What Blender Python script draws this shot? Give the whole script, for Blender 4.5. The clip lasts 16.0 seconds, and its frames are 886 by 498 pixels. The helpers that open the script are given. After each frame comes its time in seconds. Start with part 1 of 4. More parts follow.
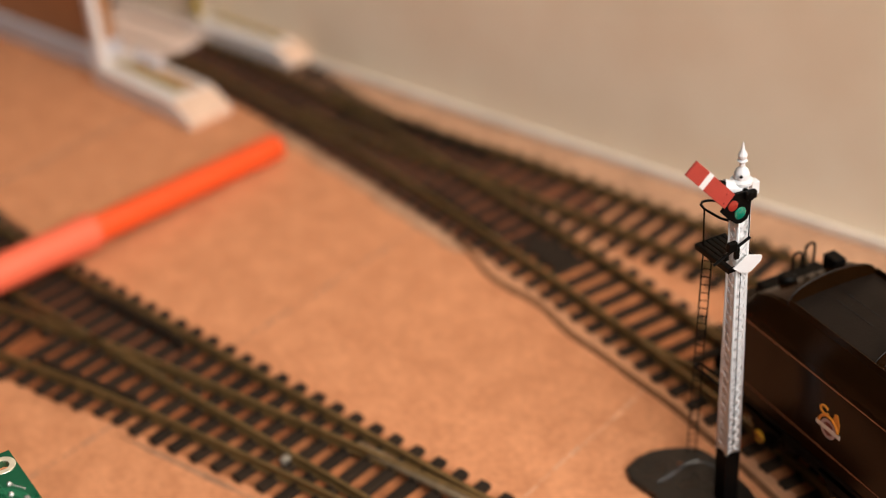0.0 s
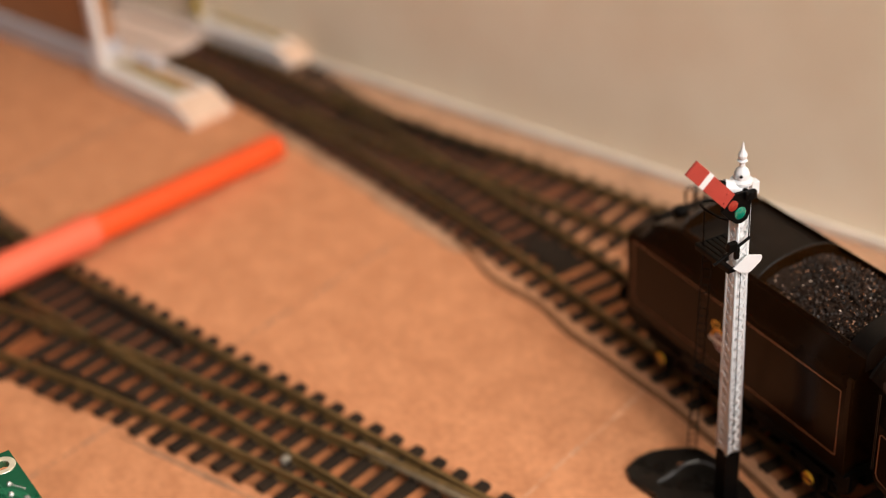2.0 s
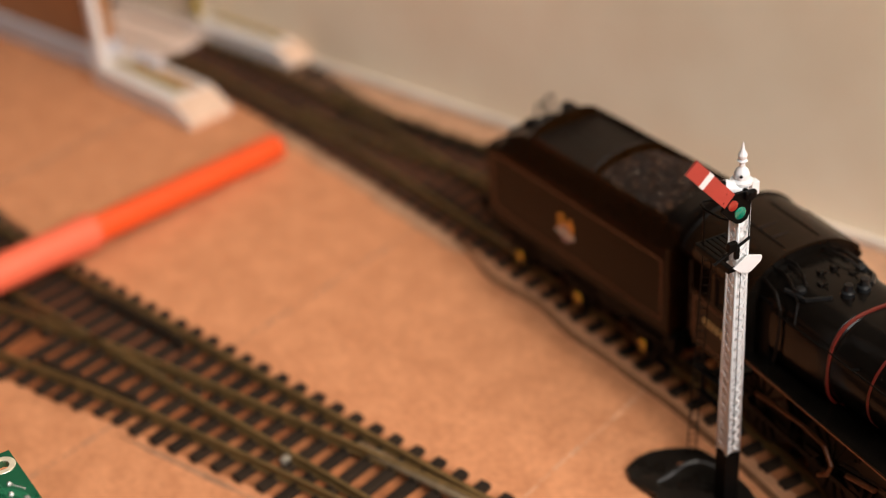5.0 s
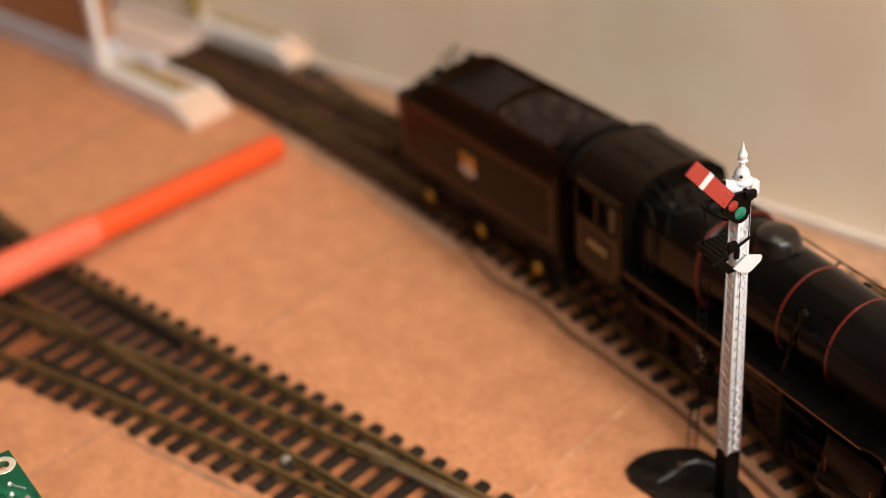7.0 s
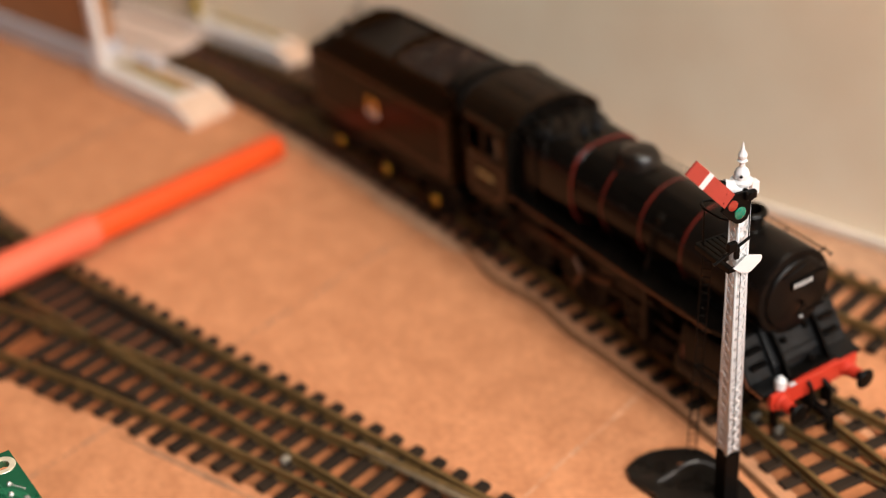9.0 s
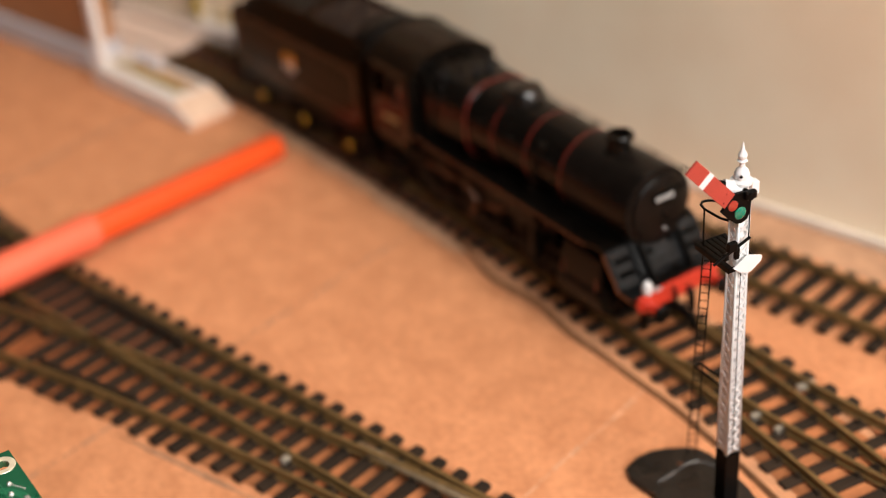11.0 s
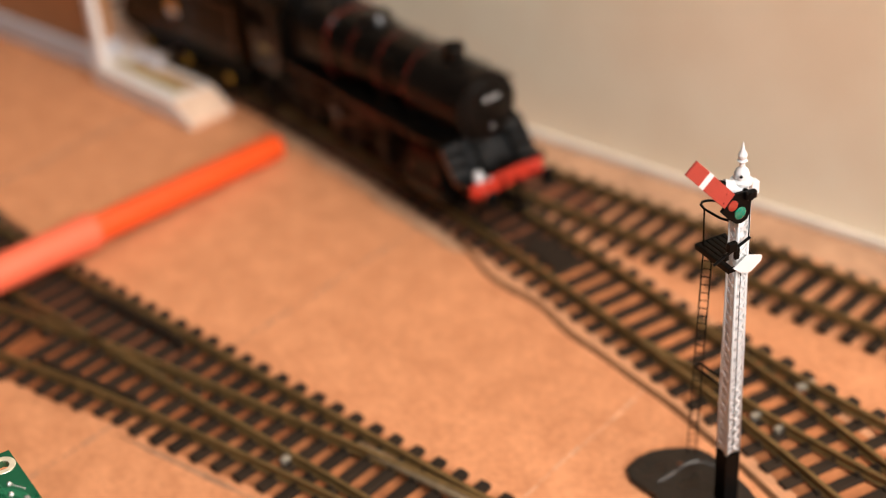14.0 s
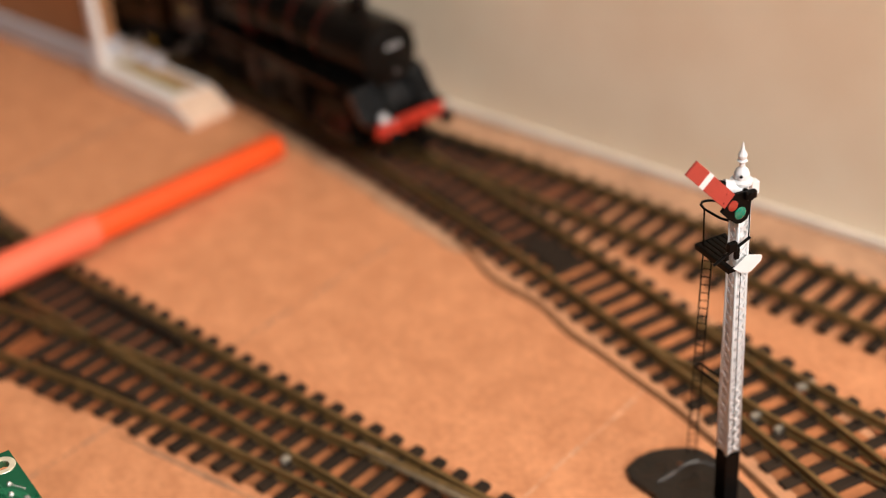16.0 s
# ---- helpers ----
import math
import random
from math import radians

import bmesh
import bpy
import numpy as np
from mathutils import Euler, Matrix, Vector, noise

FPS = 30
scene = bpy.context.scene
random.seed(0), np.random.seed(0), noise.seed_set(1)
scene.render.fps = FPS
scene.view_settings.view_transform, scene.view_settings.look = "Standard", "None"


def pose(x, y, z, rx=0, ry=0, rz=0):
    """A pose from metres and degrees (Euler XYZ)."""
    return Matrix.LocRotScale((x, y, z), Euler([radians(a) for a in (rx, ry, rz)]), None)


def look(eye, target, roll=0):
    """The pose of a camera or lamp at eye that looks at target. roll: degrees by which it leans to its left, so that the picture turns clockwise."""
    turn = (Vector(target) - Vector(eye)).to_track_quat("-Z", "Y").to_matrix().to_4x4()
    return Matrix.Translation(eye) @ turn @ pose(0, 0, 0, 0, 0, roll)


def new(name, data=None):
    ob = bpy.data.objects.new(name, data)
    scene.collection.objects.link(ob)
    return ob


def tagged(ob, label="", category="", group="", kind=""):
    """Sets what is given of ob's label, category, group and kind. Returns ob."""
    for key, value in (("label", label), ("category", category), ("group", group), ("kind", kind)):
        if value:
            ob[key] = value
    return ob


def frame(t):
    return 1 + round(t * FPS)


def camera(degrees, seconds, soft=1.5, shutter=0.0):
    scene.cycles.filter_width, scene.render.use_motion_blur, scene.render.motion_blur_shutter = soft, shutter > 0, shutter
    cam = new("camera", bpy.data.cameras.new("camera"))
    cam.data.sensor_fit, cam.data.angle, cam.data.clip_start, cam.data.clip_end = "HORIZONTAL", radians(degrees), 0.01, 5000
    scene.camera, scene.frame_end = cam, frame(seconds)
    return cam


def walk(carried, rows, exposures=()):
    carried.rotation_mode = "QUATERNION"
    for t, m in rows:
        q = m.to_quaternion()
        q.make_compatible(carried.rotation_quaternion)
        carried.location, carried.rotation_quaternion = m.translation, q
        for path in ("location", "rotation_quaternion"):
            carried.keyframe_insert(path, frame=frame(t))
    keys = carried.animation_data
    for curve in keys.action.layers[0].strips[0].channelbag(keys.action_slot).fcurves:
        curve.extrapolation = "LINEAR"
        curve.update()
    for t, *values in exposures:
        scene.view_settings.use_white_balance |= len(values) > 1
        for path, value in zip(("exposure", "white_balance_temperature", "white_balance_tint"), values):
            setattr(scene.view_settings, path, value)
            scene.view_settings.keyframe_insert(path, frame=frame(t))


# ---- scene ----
MM = 0.001
RT = 4.8                       # rail top above the board, millimetres

# ---- camera ----
cam = camera(35.41, 16.0, soft=1.15)
VIEW = look((0.178688, -0.185752, 0.230419), (-0.053594, -0.081681, 0.071629), -4.71)
cam.data.dof.use_dof = True
cam.data.dof.focus_distance = 0.288
cam.data.dof.aperture_fstop = 7.6
walk(cam, [(0, VIEW), (16, VIEW)], [(0, -0.15), (3.5, -0.14), (7, -0.08), (9, 0.0), (13.5, 0.1), (16, -0.06)])

# ---- light ----
world = bpy.data.worlds.new("daylight")
scene.world = world
world.use_nodes = True
wn = world.node_tree
sky = wn.nodes.new("ShaderNodeTexSky")
sky.sky_type, sky.sun_disc = "NISHITA", False
sky.sun_elevation, sky.sun_rotation = radians(35), radians(60)
wn.links.new(sky.outputs[0], wn.nodes["Background"].inputs[0])
wn.nodes["Background"].inputs[1].default_value = 0.15


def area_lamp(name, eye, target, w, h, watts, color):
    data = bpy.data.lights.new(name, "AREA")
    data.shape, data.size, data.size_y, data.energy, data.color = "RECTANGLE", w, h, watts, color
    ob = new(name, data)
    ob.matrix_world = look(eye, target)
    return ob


area_lamp("window_daylight", (0.77, 0.03, 0.72), (0, 0.02, 0.0), 0.7, 0.6, 16.6, (0.99, 0.95, 0.89))
# Unseen overhead strip lamp, assumed from the shadow along the train's near side.
area_lamp("assumed_strip_light", (0.2, 0.17, 0.92), (0.2, 0.12, 0.0), 1.2, 0.1, 3.6, (1.0, 0.90, 0.74))


# ---- materials ----
def mat(name, color, rough=0.5, metal=0.0, var=0.15, scale=300.0, bump=0.1, fine=1500.0, second=None, rand=0.0, coat=0.0, spec=0.5, rvar=0.1, stain=30.0, lo=0.32, hi=0.68):
    m = bpy.data.materials.new(name)
    m.use_nodes = True
    nt = m.node_tree
    L, N = nt.links.new, nt.nodes.new
    bs = nt.nodes["Principled BSDF"]
    tc = N("ShaderNodeTexCoord")
    n1, n2, n3 = N("ShaderNodeTexNoise"), N("ShaderNodeTexNoise"), N("ShaderNodeTexNoise")
    for n, s, dt in ((n1, scale, 5), (n2, fine, 3), (n3, stain, 4)):
        n.inputs["Scale"].default_value, n.inputs["Detail"].default_value = s, dt
        L(tc.outputs["Object"], n.inputs["Vector"])
    mixn = N("ShaderNodeMath")
    mixn.operation = "MULTIPLY_ADD"
    mixn.inputs[1].default_value, mixn.inputs[2].default_value = 0.5, 0.0
    L(n1.outputs[0], mixn.inputs[0])
    add = N("ShaderNodeMath")
    add.operation = "MULTIPLY_ADD"
    add.inputs[1].default_value = 0.5
    L(n3.outputs[0], add.inputs[0])
    L(mixn.outputs[0], add.inputs[2])
    ramp = N("ShaderNodeValToRGB")
    c2 = second or tuple(c * (1 - var) for c in color)
    c1 = tuple(min(1, c * (1 + var * 0.6)) for c in color)
    ramp.color_ramp.elements[0].position, ramp.color_ramp.elements[1].position = lo, hi
    ramp.color_ramp.elements[0].color, ramp.color_ramp.elements[1].color = (*c2, 1), (*c1, 1)
    L(add.outputs[0], ramp.inputs[0])
    col = ramp.outputs[0]
    if rand:
        oi, hs, mr = N("ShaderNodeObjectInfo"), N("ShaderNodeHueSaturation"), N("ShaderNodeMapRange")
        mr.inputs[3].default_value, mr.inputs[4].default_value = 1 - rand, 1 + rand
        L(oi.outputs["Random"], mr.inputs[0])
        L(mr.outputs[0], hs.inputs["Value"])
        L(col, hs.inputs["Color"])
        col = hs.outputs[0]
    L(col, bs.inputs["Base Color"])
    rr = N("ShaderNodeMapRange")
    rr.inputs[3].default_value, rr.inputs[4].default_value = max(0.02, rough - rvar), min(1, rough + rvar)
    L(n1.outputs[0], rr.inputs[0])
    L(rr.outputs[0], bs.inputs["Roughness"])
    bs.inputs["Metallic"].default_value = metal
    bs.inputs["Specular IOR Level"].default_value = spec
    bs.inputs["Coat Weight"].default_value = coat
    if bump:
        b = N("ShaderNodeBump")
        b.inputs["Strength"].default_value, b.inputs["Distance"].default_value = bump, 0.0003
        L(n2.outputs[0], b.inputs["Height"])
        L(b.outputs[0], bs.inputs["Normal"])
    return m


M_BOARD = mat("hardboard", (0.63, 0.271, 0.127), 0.62, var=0.2, second=(0.51, 0.203, 0.090), scale=420, stain=110, fine=700, bump=0.9, spec=0.35, rvar=0.15, lo=0.36, hi=0.64)
M_BED = mat("underlay_card", (0.58, 0.265, 0.132), 0.75, var=0.3, scale=300, stain=60, bump=0.2, spec=0.25, second=(0.44, 0.215, 0.115))
M_WALL = mat("backboard", (0.92, 0.785, 0.60), 0.7, var=0.06, scale=26, stain=9, fine=700, bump=0.12, second=(0.87, 0.705, 0.515), lo=0.38, hi=0.62)
M_WASH_SHADE = mat("brown_wash_and_shade", (0.52, 0.19, 0.075), 0.75, var=0.45, scale=260, stain=45, bump=0.3, spec=0.2)
M_WASHDARK = mat("dark_brown_wash", (0.18, 0.06, 0.026), 0.8, var=0.5, scale=260, stain=40, bump=0.3, spec=0.2)
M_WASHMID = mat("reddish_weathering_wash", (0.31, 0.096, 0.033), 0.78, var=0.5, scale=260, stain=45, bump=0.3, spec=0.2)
M_SEAM = mat("dirty_panel_joint", (0.44, 0.225, 0.13), 0.8, var=0.4, scale=300, stain=120, spec=0.2)
M_SCRATCH = mat("faint_pencil_line", (0.69, 0.35, 0.195), 0.8, var=0.4, scale=300, stain=120)
M_EDGE = mat("dark_card_edge", (0.24, 0.11, 0.05), 0.8, var=0.5, scale=250, stain=60, bump=0.3, spec=0.2)
M_PALE = mat("pale_edge", (0.68, 0.58, 0.49), 0.8, var=0.12, scale=120)
M_SLEEPER = mat("sleeper_plastic", (0.022, 0.0125, 0.0068), 0.7, var=0.35, scale=500, bump=0.3, rand=0.25, spec=0.25)
M_RAIL = mat("weathered_rail", (0.21, 0.126, 0.046), 0.42, 0.5, var=0.4, scale=350, stain=70, bump=0.15)
M_RAILTIP = mat("nickel_joint", (0.62, 0.58, 0.5), 0.35, 0.8, var=0.2)
# Brown in this black stands for the orange board reflected in it.
M_BLACK = mat("satin_black_paint", (0.012, 0.0042, 0.0008), 0.22, var=0.35, scale=200, bump=0.05, spec=0.12, rvar=0.08)
M_BLACKMATT = mat("matt_black_paint", (0.0024, 0.002, 0.0018), 0.42, var=0.3, scale=300, bump=0.1, spec=0.09)
M_GREY = mat("worn_smokebox_grey", (0.0078, 0.0082, 0.009), 0.38, var=0.85, scale=420, stain=180, bump=0.4, fine=600, spec=0.22)
M_BROWNBLK = mat("dusty_black_metal", (0.0055, 0.0038, 0.003), 0.34, var=0.5, scale=200, stain=60, bump=0.15, spec=0.15)
M_RED = mat("red_paint", (0.50, 0.034, 0.016), 0.4, var=0.12, scale=300, bump=0.05)
M_LINE = mat("orange_lining", (0.19, 0.062, 0.024), 0.45, var=0.2, scale=400, bump=0)
M_BAND = mat("red_band", (0.125, 0.012, 0.007), 0.4, var=0.2, scale=400, bump=0)
M_YELLOW = mat("yellow_axlebox_cover", (0.65, 0.33, 0.02), 0.45, var=0.15, scale=500)
M_MARK = mat("cream_number_mark", (0.5, 0.36, 0.14), 0.5, var=0.15, scale=600, bump=0)
M_LILAC = mat("pale_lilac_print", (0.45, 0.36, 0.38), 0.5, var=0.2, scale=600, bump=0)
M_DOME = mat("polished_black_paint", (0.006, 0.004, 0.003), 0.24, var=0.3, scale=250, bump=0.1, spec=0.5, rvar=0.06)
M_ROOF = mat("glossy_brown_black_roof", (0.010, 0.0048, 0.0022), 0.24, var=0.5, scale=150, stain=50, bump=0.15, spec=0.12, rvar=0.08)
M_BOILER = mat("gloss_black_boiler_paint", (0.0045, 0.0033, 0.0025), 0.2, var=0.5, scale=160, stain=50, bump=0.12, fine=700, spec=0.14, rvar=0.1)
M_DECK = mat("dusty_slate_deck", (0.0085, 0.0055, 0.004), 0.42, var=0.5, scale=300, stain=90, bump=0.2, spec=0.13)
M_RIM = mat("pale_rim", (0.016, 0.013, 0.012), 0.4, var=0.3, scale=300, spec=0.15)
M_GOLD = mat("gold_mark", (0.75, 0.28, 0.03), 0.5, var=0.2, scale=600)
M_WHITEPR = mat("white_print", (0.75, 0.72, 0.68), 0.5, var=0.1, scale=800)
M_PIPE = mat("dull_copper_pipe", (0.12, 0.042, 0.015), 0.45, 0.3, var=0.3, scale=400)
M_STEEL = mat("oiled_steel", (0.018, 0.0125, 0.0085), 0.42, 0.7, var=0.3, scale=500)
M_BRASS = mat("dull_brass", (0.35, 0.2, 0.06), 0.35, 0.9, var=0.2)
M_WHITE = mat("white_signal_paint", (0.66, 0.66, 0.67), 0.45, var=0.05, scale=500, bump=0.12, fine=2500)
M_ARM = mat("signal_arm_red", (0.35, 0.042, 0.029), 0.5, var=0.12, scale=500, bump=0.08)
M_LENSR = mat("red_lens", (0.27, 0.026, 0.017), 0.2, var=0.1, coat=0.5)
M_LENSG = mat("green_lens", (0.004, 0.16, 0.10), 0.15, var=0.1, coat=0.6)
M_BASE = mat("black_shiny_base", (0.008, 0.0055, 0.004), 0.3, var=0.5, scale=160, bump=1.0, fine=260, spec=0.5, rvar=0.16)
M_BEAD = mat("highlight_grey_bead", (0.10, 0.095, 0.095), 0.18, var=0.5, scale=500, bump=0.5, fine=900, spec=0.8)
M_NUM = mat("dull_white_print", (0.55, 0.55, 0.55), 0.5, var=0.2, scale=900, bump=0)
M_BLADE = mat("dull_grey_switch_blade", (0.30, 0.215, 0.13), 0.5, 0.4, var=0.35, scale=350, stain=90, bump=0.2)
M_GLUE = mat("dried_glue", (0.14, 0.055, 0.025), 0.3, var=0.4, scale=400, bump=0.3)
M_PLATFORM = mat("off_white_plastic", (0.76, 0.68, 0.63), 0.5, var=0.08, scale=150)
M_PEACH = mat("peach_ramp", (0.76, 0.51, 0.36), 0.6, var=0.15, scale=200, stain=60)
M_PALETAN = mat("pale_tan_strip", (0.54, 0.30, 0.175), 0.8, var=0.3, scale=260, stain=70, bump=0.3, spec=0.2)
M_DECKBD = mat("pinkish_crossing_board", (0.78, 0.58, 0.47), 0.65, var=0.12, scale=200, stain=60)
M_TAN = mat("tan_panel", (0.50, 0.30, 0.17), 0.7, var=0.2, scale=300)
M_OLIVE = mat("ochre_strip", (0.36, 0.24, 0.05), 0.7, var=0.25, scale=400, bump=0.3)
M_BROWNWALL = mat("brown_card", (0.40, 0.18, 0.075), 0.7, var=0.2, scale=200, stain=60)
M_GREYBASE = mat("blue_grey_plinth", (0.56, 0.53, 0.55), 0.7, var=0.12, scale=200)
M_PEN = mat("orange_pen_barrel", (0.80, 0.082, 0.012), 0.4, var=0.05, scale=80, bump=0.03, coat=0.1)
M_PENCAP = mat("salmon_pen_cap", (0.86, 0.145, 0.07), 0.45, var=0.05, scale=80, bump=0.03)
M_PCB = mat("green_solder_mask", (0.01, 0.10, 0.045), 0.3, var=0.3, scale=200, bump=0.05, coat=0.3)
M_TRACE = mat("masked_trace", (0.022, 0.16, 0.075), 0.3, var=0.2, scale=300, coat=0.3)
M_SOLDER = mat("tin_solder", (0.8, 0.78, 0.72), 0.25, 0.7, var=0.15)
M_COPPER = mat("copper_pad", (0.92, 0.78, 0.58), 0.35, 0.3, var=0.25, scale=700)
M_COAL = mat("coal", (0.009, 0.006, 0.0045), 0.45, var=0.5, scale=900, bump=0.4, rvar=0.15, spec=0.2)
M_GLINT = mat("painted_coal_glint", (0.34, 0.17, 0.085), 0.3, 0.2, var=0.5, scale=900, bump=0.2)


def vary_pieces(m, stops):
    """Colour each loose piece of a heap from a row of (position, colour)."""
    nt = m.node_tree
    geo, rmp = nt.nodes.new("ShaderNodeNewGeometry"), nt.nodes.new("ShaderNodeValToRGB")
    while len(rmp.color_ramp.elements) < len(stops):
        rmp.color_ramp.elements.new(0.5)
    for el, (p, c) in zip(rmp.color_ramp.elements, stops):
        el.position, el.color = p, (*c, 1)
    nt.links.new(geo.outputs["Random Per Island"], rmp.inputs[0])
    nt.links.new(rmp.outputs[0], nt.nodes["Principled BSDF"].inputs["Base Color"])


# Stops up to near white paint the glints on scattered coal lumps.
vary_pieces(M_GLINT, ((0.0, (0.10, 0.045, 0.022)), (0.45, (0.24, 0.10, 0.045)), (0.75, (0.45, 0.22, 0.12)), (1.0, (0.75, 0.62, 0.52))))
vary_pieces(M_COAL, ((0.0, (0.006, 0.004, 0.003)), (0.6, (0.022, 0.012, 0.008)), (1.0, (0.034, 0.016, 0.009))))
M_ROOM = mat("grey_white_plaster", (0.27, 0.265, 0.265), 0.85, var=0.06, scale=8, stain=2, fine=60)
M_FLOOR = mat("carpet", (0.22, 0.215, 0.22), 0.95, var=0.2, scale=30, stain=4, fine=500)
M_FRAMEW = mat("white_window_paint", (0.8, 0.8, 0.78), 0.45, var=0.05, scale=20)
gl = bpy.data.materials.new("cab_glazing")
gl.use_nodes = True
gb = gl.node_tree.nodes["Principled BSDF"]
gb.inputs["Base Color"].default_value = (0.22, 0.2, 0.19, 1)
gb.inputs["Roughness"].default_value, gb.inputs["Transmission Weight"].default_value = 0.12, 0.75
M_GLASS = gl


# ---- mesh helpers, in millimetres ----
def box(bm, x0, x1, y0, y1, z0, z1, bev=0.0, m=None):
    vs = [bm.verts.new(Vector(p)) for p in ((x0, y0, z0), (x1, y0, z0), (x1, y1, z0), (x0, y1, z0), (x0, y0, z1), (x1, y0, z1), (x1, y1, z1), (x0, y1, z1))]
    fs = [bm.faces.new([vs[i] for i in q]) for q in ((3, 2, 1, 0), (4, 5, 6, 7), (0, 1, 5, 4), (1, 2, 6, 5), (2, 3, 7, 6), (3, 0, 4, 7))]
    if m:
        for v in vs:
            v.co = m @ v.co
    if bev:
        bmesh.ops.bevel(bm, geom=list({e for f in fs for e in f.edges}), offset=bev, segments=2, affect="EDGES", profile=0.5)


def prism(bm, pts, a, b, plane="xz", bev=0.0, m=None):
    """Extrudes an outline of (p, q) from a to b along the third axis."""
    def at(p, q, r):
        v = {"xz": (p, r, q), "xy": (p, q, r), "yz": (r, p, q)}[plane]
        return m @ Vector(v) if m else Vector(v)
    A = [bm.verts.new(at(p, q, a)) for p, q in pts]
    B = [bm.verts.new(at(p, q, b)) for p, q in pts]
    n = len(pts)
    fs = [bm.faces.new(A), bm.faces.new(B[::-1])]
    for i in range(n):
        fs.append(bm.faces.new([A[i], B[i], B[(i + 1) % n], A[(i + 1) % n]]))
    if bev:
        bmesh.ops.bevel(bm, geom=list({e for f in fs[:2] for e in f.edges}), offset=bev, segments=2, affect="EDGES", profile=0.5)


def turned(bm, prof, at=(0, 0, 0), axis="z", seg=24, m=None):
    """A turned form: prof is a row of (radius, height along the axis)."""
    rings = []
    for r, h in prof:
        ring = []
        for i in range(seg):
            a = 2 * math.pi * i / seg
            c, s = r * math.cos(a), r * math.sin(a)
            v = {"z": (c, s, h), "x": (h, c, s), "y": (s, h, c)}[axis]
            v = Vector(v) + Vector(at)
            ring.append(bm.verts.new(m @ v if m else v))
        rings.append(ring)
    for A, B in zip(rings, rings[1:]):
        for i in range(seg):
            f = bm.faces.new([A[i], A[(i + 1) % seg], B[(i + 1) % seg], B[i]])
            f.smooth = True
    bm.faces.new(rings[0][::-1])
    bm.faces.new(rings[-1])


def loft(bm, rings, close=True, caps=True):
    R = [[bm.verts.new(Vector(p)) for p in r] for r in rings]
    n = len(R[0])
    for A, B in zip(R, R[1:]):
        for i in range(n if close else n - 1):
            f = bm.faces.new([A[i], A[(i + 1) % n], B[(i + 1) % n], B[i]])
            f.smooth = True
    if caps:
        bm.faces.new(R[0][::-1])
        bm.faces.new(R[-1])


def rod(bm, a, b, r, seg=8):
    a, b = Vector(a), Vector(b)
    q = (b - a).to_track_quat("Z", "Y").to_matrix().to_4x4()
    turned(bm, [(r, 0), (r, (b - a).length)], seg=seg, m=Matrix.Translation(a) @ q)


def wire(bm, pts, r, seg=6):
    for a, b in zip(pts, pts[1:]):
        rod(bm, a, b, r, seg)


def smooth_by_angle(bm, deg=25):
    lim = radians(deg)
    for e in bm.edges:
        if len(e.link_faces) == 2:
            ang, (a, b) = e.calc_face_angle(0), [f.calc_area() for f in e.link_faces]
            if ang > lim or (ang > 0.2 and max(a, b) > 4 * min(a, b)):
                e.smooth = False
    for f in bm.faces:
        f.smooth = True


def part(name, bm, material, parent=None, label="", smooth=True):
    bmesh.ops.scale(bm, vec=(MM, MM, MM), verts=bm.verts)
    bmesh.ops.recalc_face_normals(bm, faces=bm.faces)
    if smooth:
        smooth_by_angle(bm)
    me = bpy.data.meshes.new(name)
    bm.to_mesh(me)
    bm.free()
    me.materials.append(material)
    ob = new(name, me)
    ob.parent = parent
    if label:
        ob["label"] = label
    return ob


def B():
    return bmesh.new()


def empty(name, m=None):
    ob = new(name)
    ob.empty_display_size = 0.01
    if m:
        ob.matrix_world = m
    return ob


# ---- lines of the tracks (millimetres) ----
def line_a(x):
    u = x / 100
    return -8.031 * u ** 2 - 2.1527 * u ** 3 - 0.3333 * u ** 4


def slope_a(x):
    u = x / 100
    return (-16.062 * u - 6.458 * u ** 2 - 1.3331 * u ** 3) / 100


def spline(knots):
    knots = sorted(knots)
    xs, ys = np.array([k[0] for k in knots], float), np.array([k[1] for k in knots], float)
    m = np.gradient(ys, xs)

    def at(x):
        if x <= xs[0]:
            return float(ys[0] + m[0] * (x - xs[0]))
        if x >= xs[-1]:
            return float(ys[-1] + m[-1] * (x - xs[-1]))
        i = int(np.searchsorted(xs, x) - 1)
        h = xs[i + 1] - xs[i]
        t = (x - xs[i]) / h
        return float((2 * t ** 3 - 3 * t ** 2 + 1) * ys[i] + (t ** 3 - 2 * t ** 2 + t) * h * m[i] + (3 * t ** 2 - 2 * t ** 3) * ys[i + 1] + (t ** 3 - t ** 2) * h * m[i + 1])
    return at


line_b = spline([(-320, line_a(-320)), (-294, line_a(-294)), (-274, -31.0), (-262, -26.6), (-250, -23.4), (-236, -17.9), (-220, -11.7), (-193, 0.3), (-170, 9.0), (-127, 25.2), (-100, 35.3), (-72, 45.3), (60, 93.6)])
line_d = spline([(-110, line_a(-110)), (-80, line_a(-80) + 0.6), (-60, 1.6), (-40, 4.8), (-20, 9.3), (0, 14.8), (60, 35)])
line_c = lambda x: -106.2 + 0.395 * (x + 92) + 0.0012 * max(0.0, -195 - x) ** 2
line_e = spline([(30, line_c(30)), (0, line_c(0) - 0.6), (-40, -86.9), (-70, -102.4), (-107, -121.8), (-146, -143.4), (-173, -160), (-230, -196)])


def at_line(line, x, off):
    s = (line(x + 0.5) - line(x - 0.5))
    n = math.hypot(1, s)
    return Vector((x - off * s / n, line(x) + off / n)), math.atan(s)


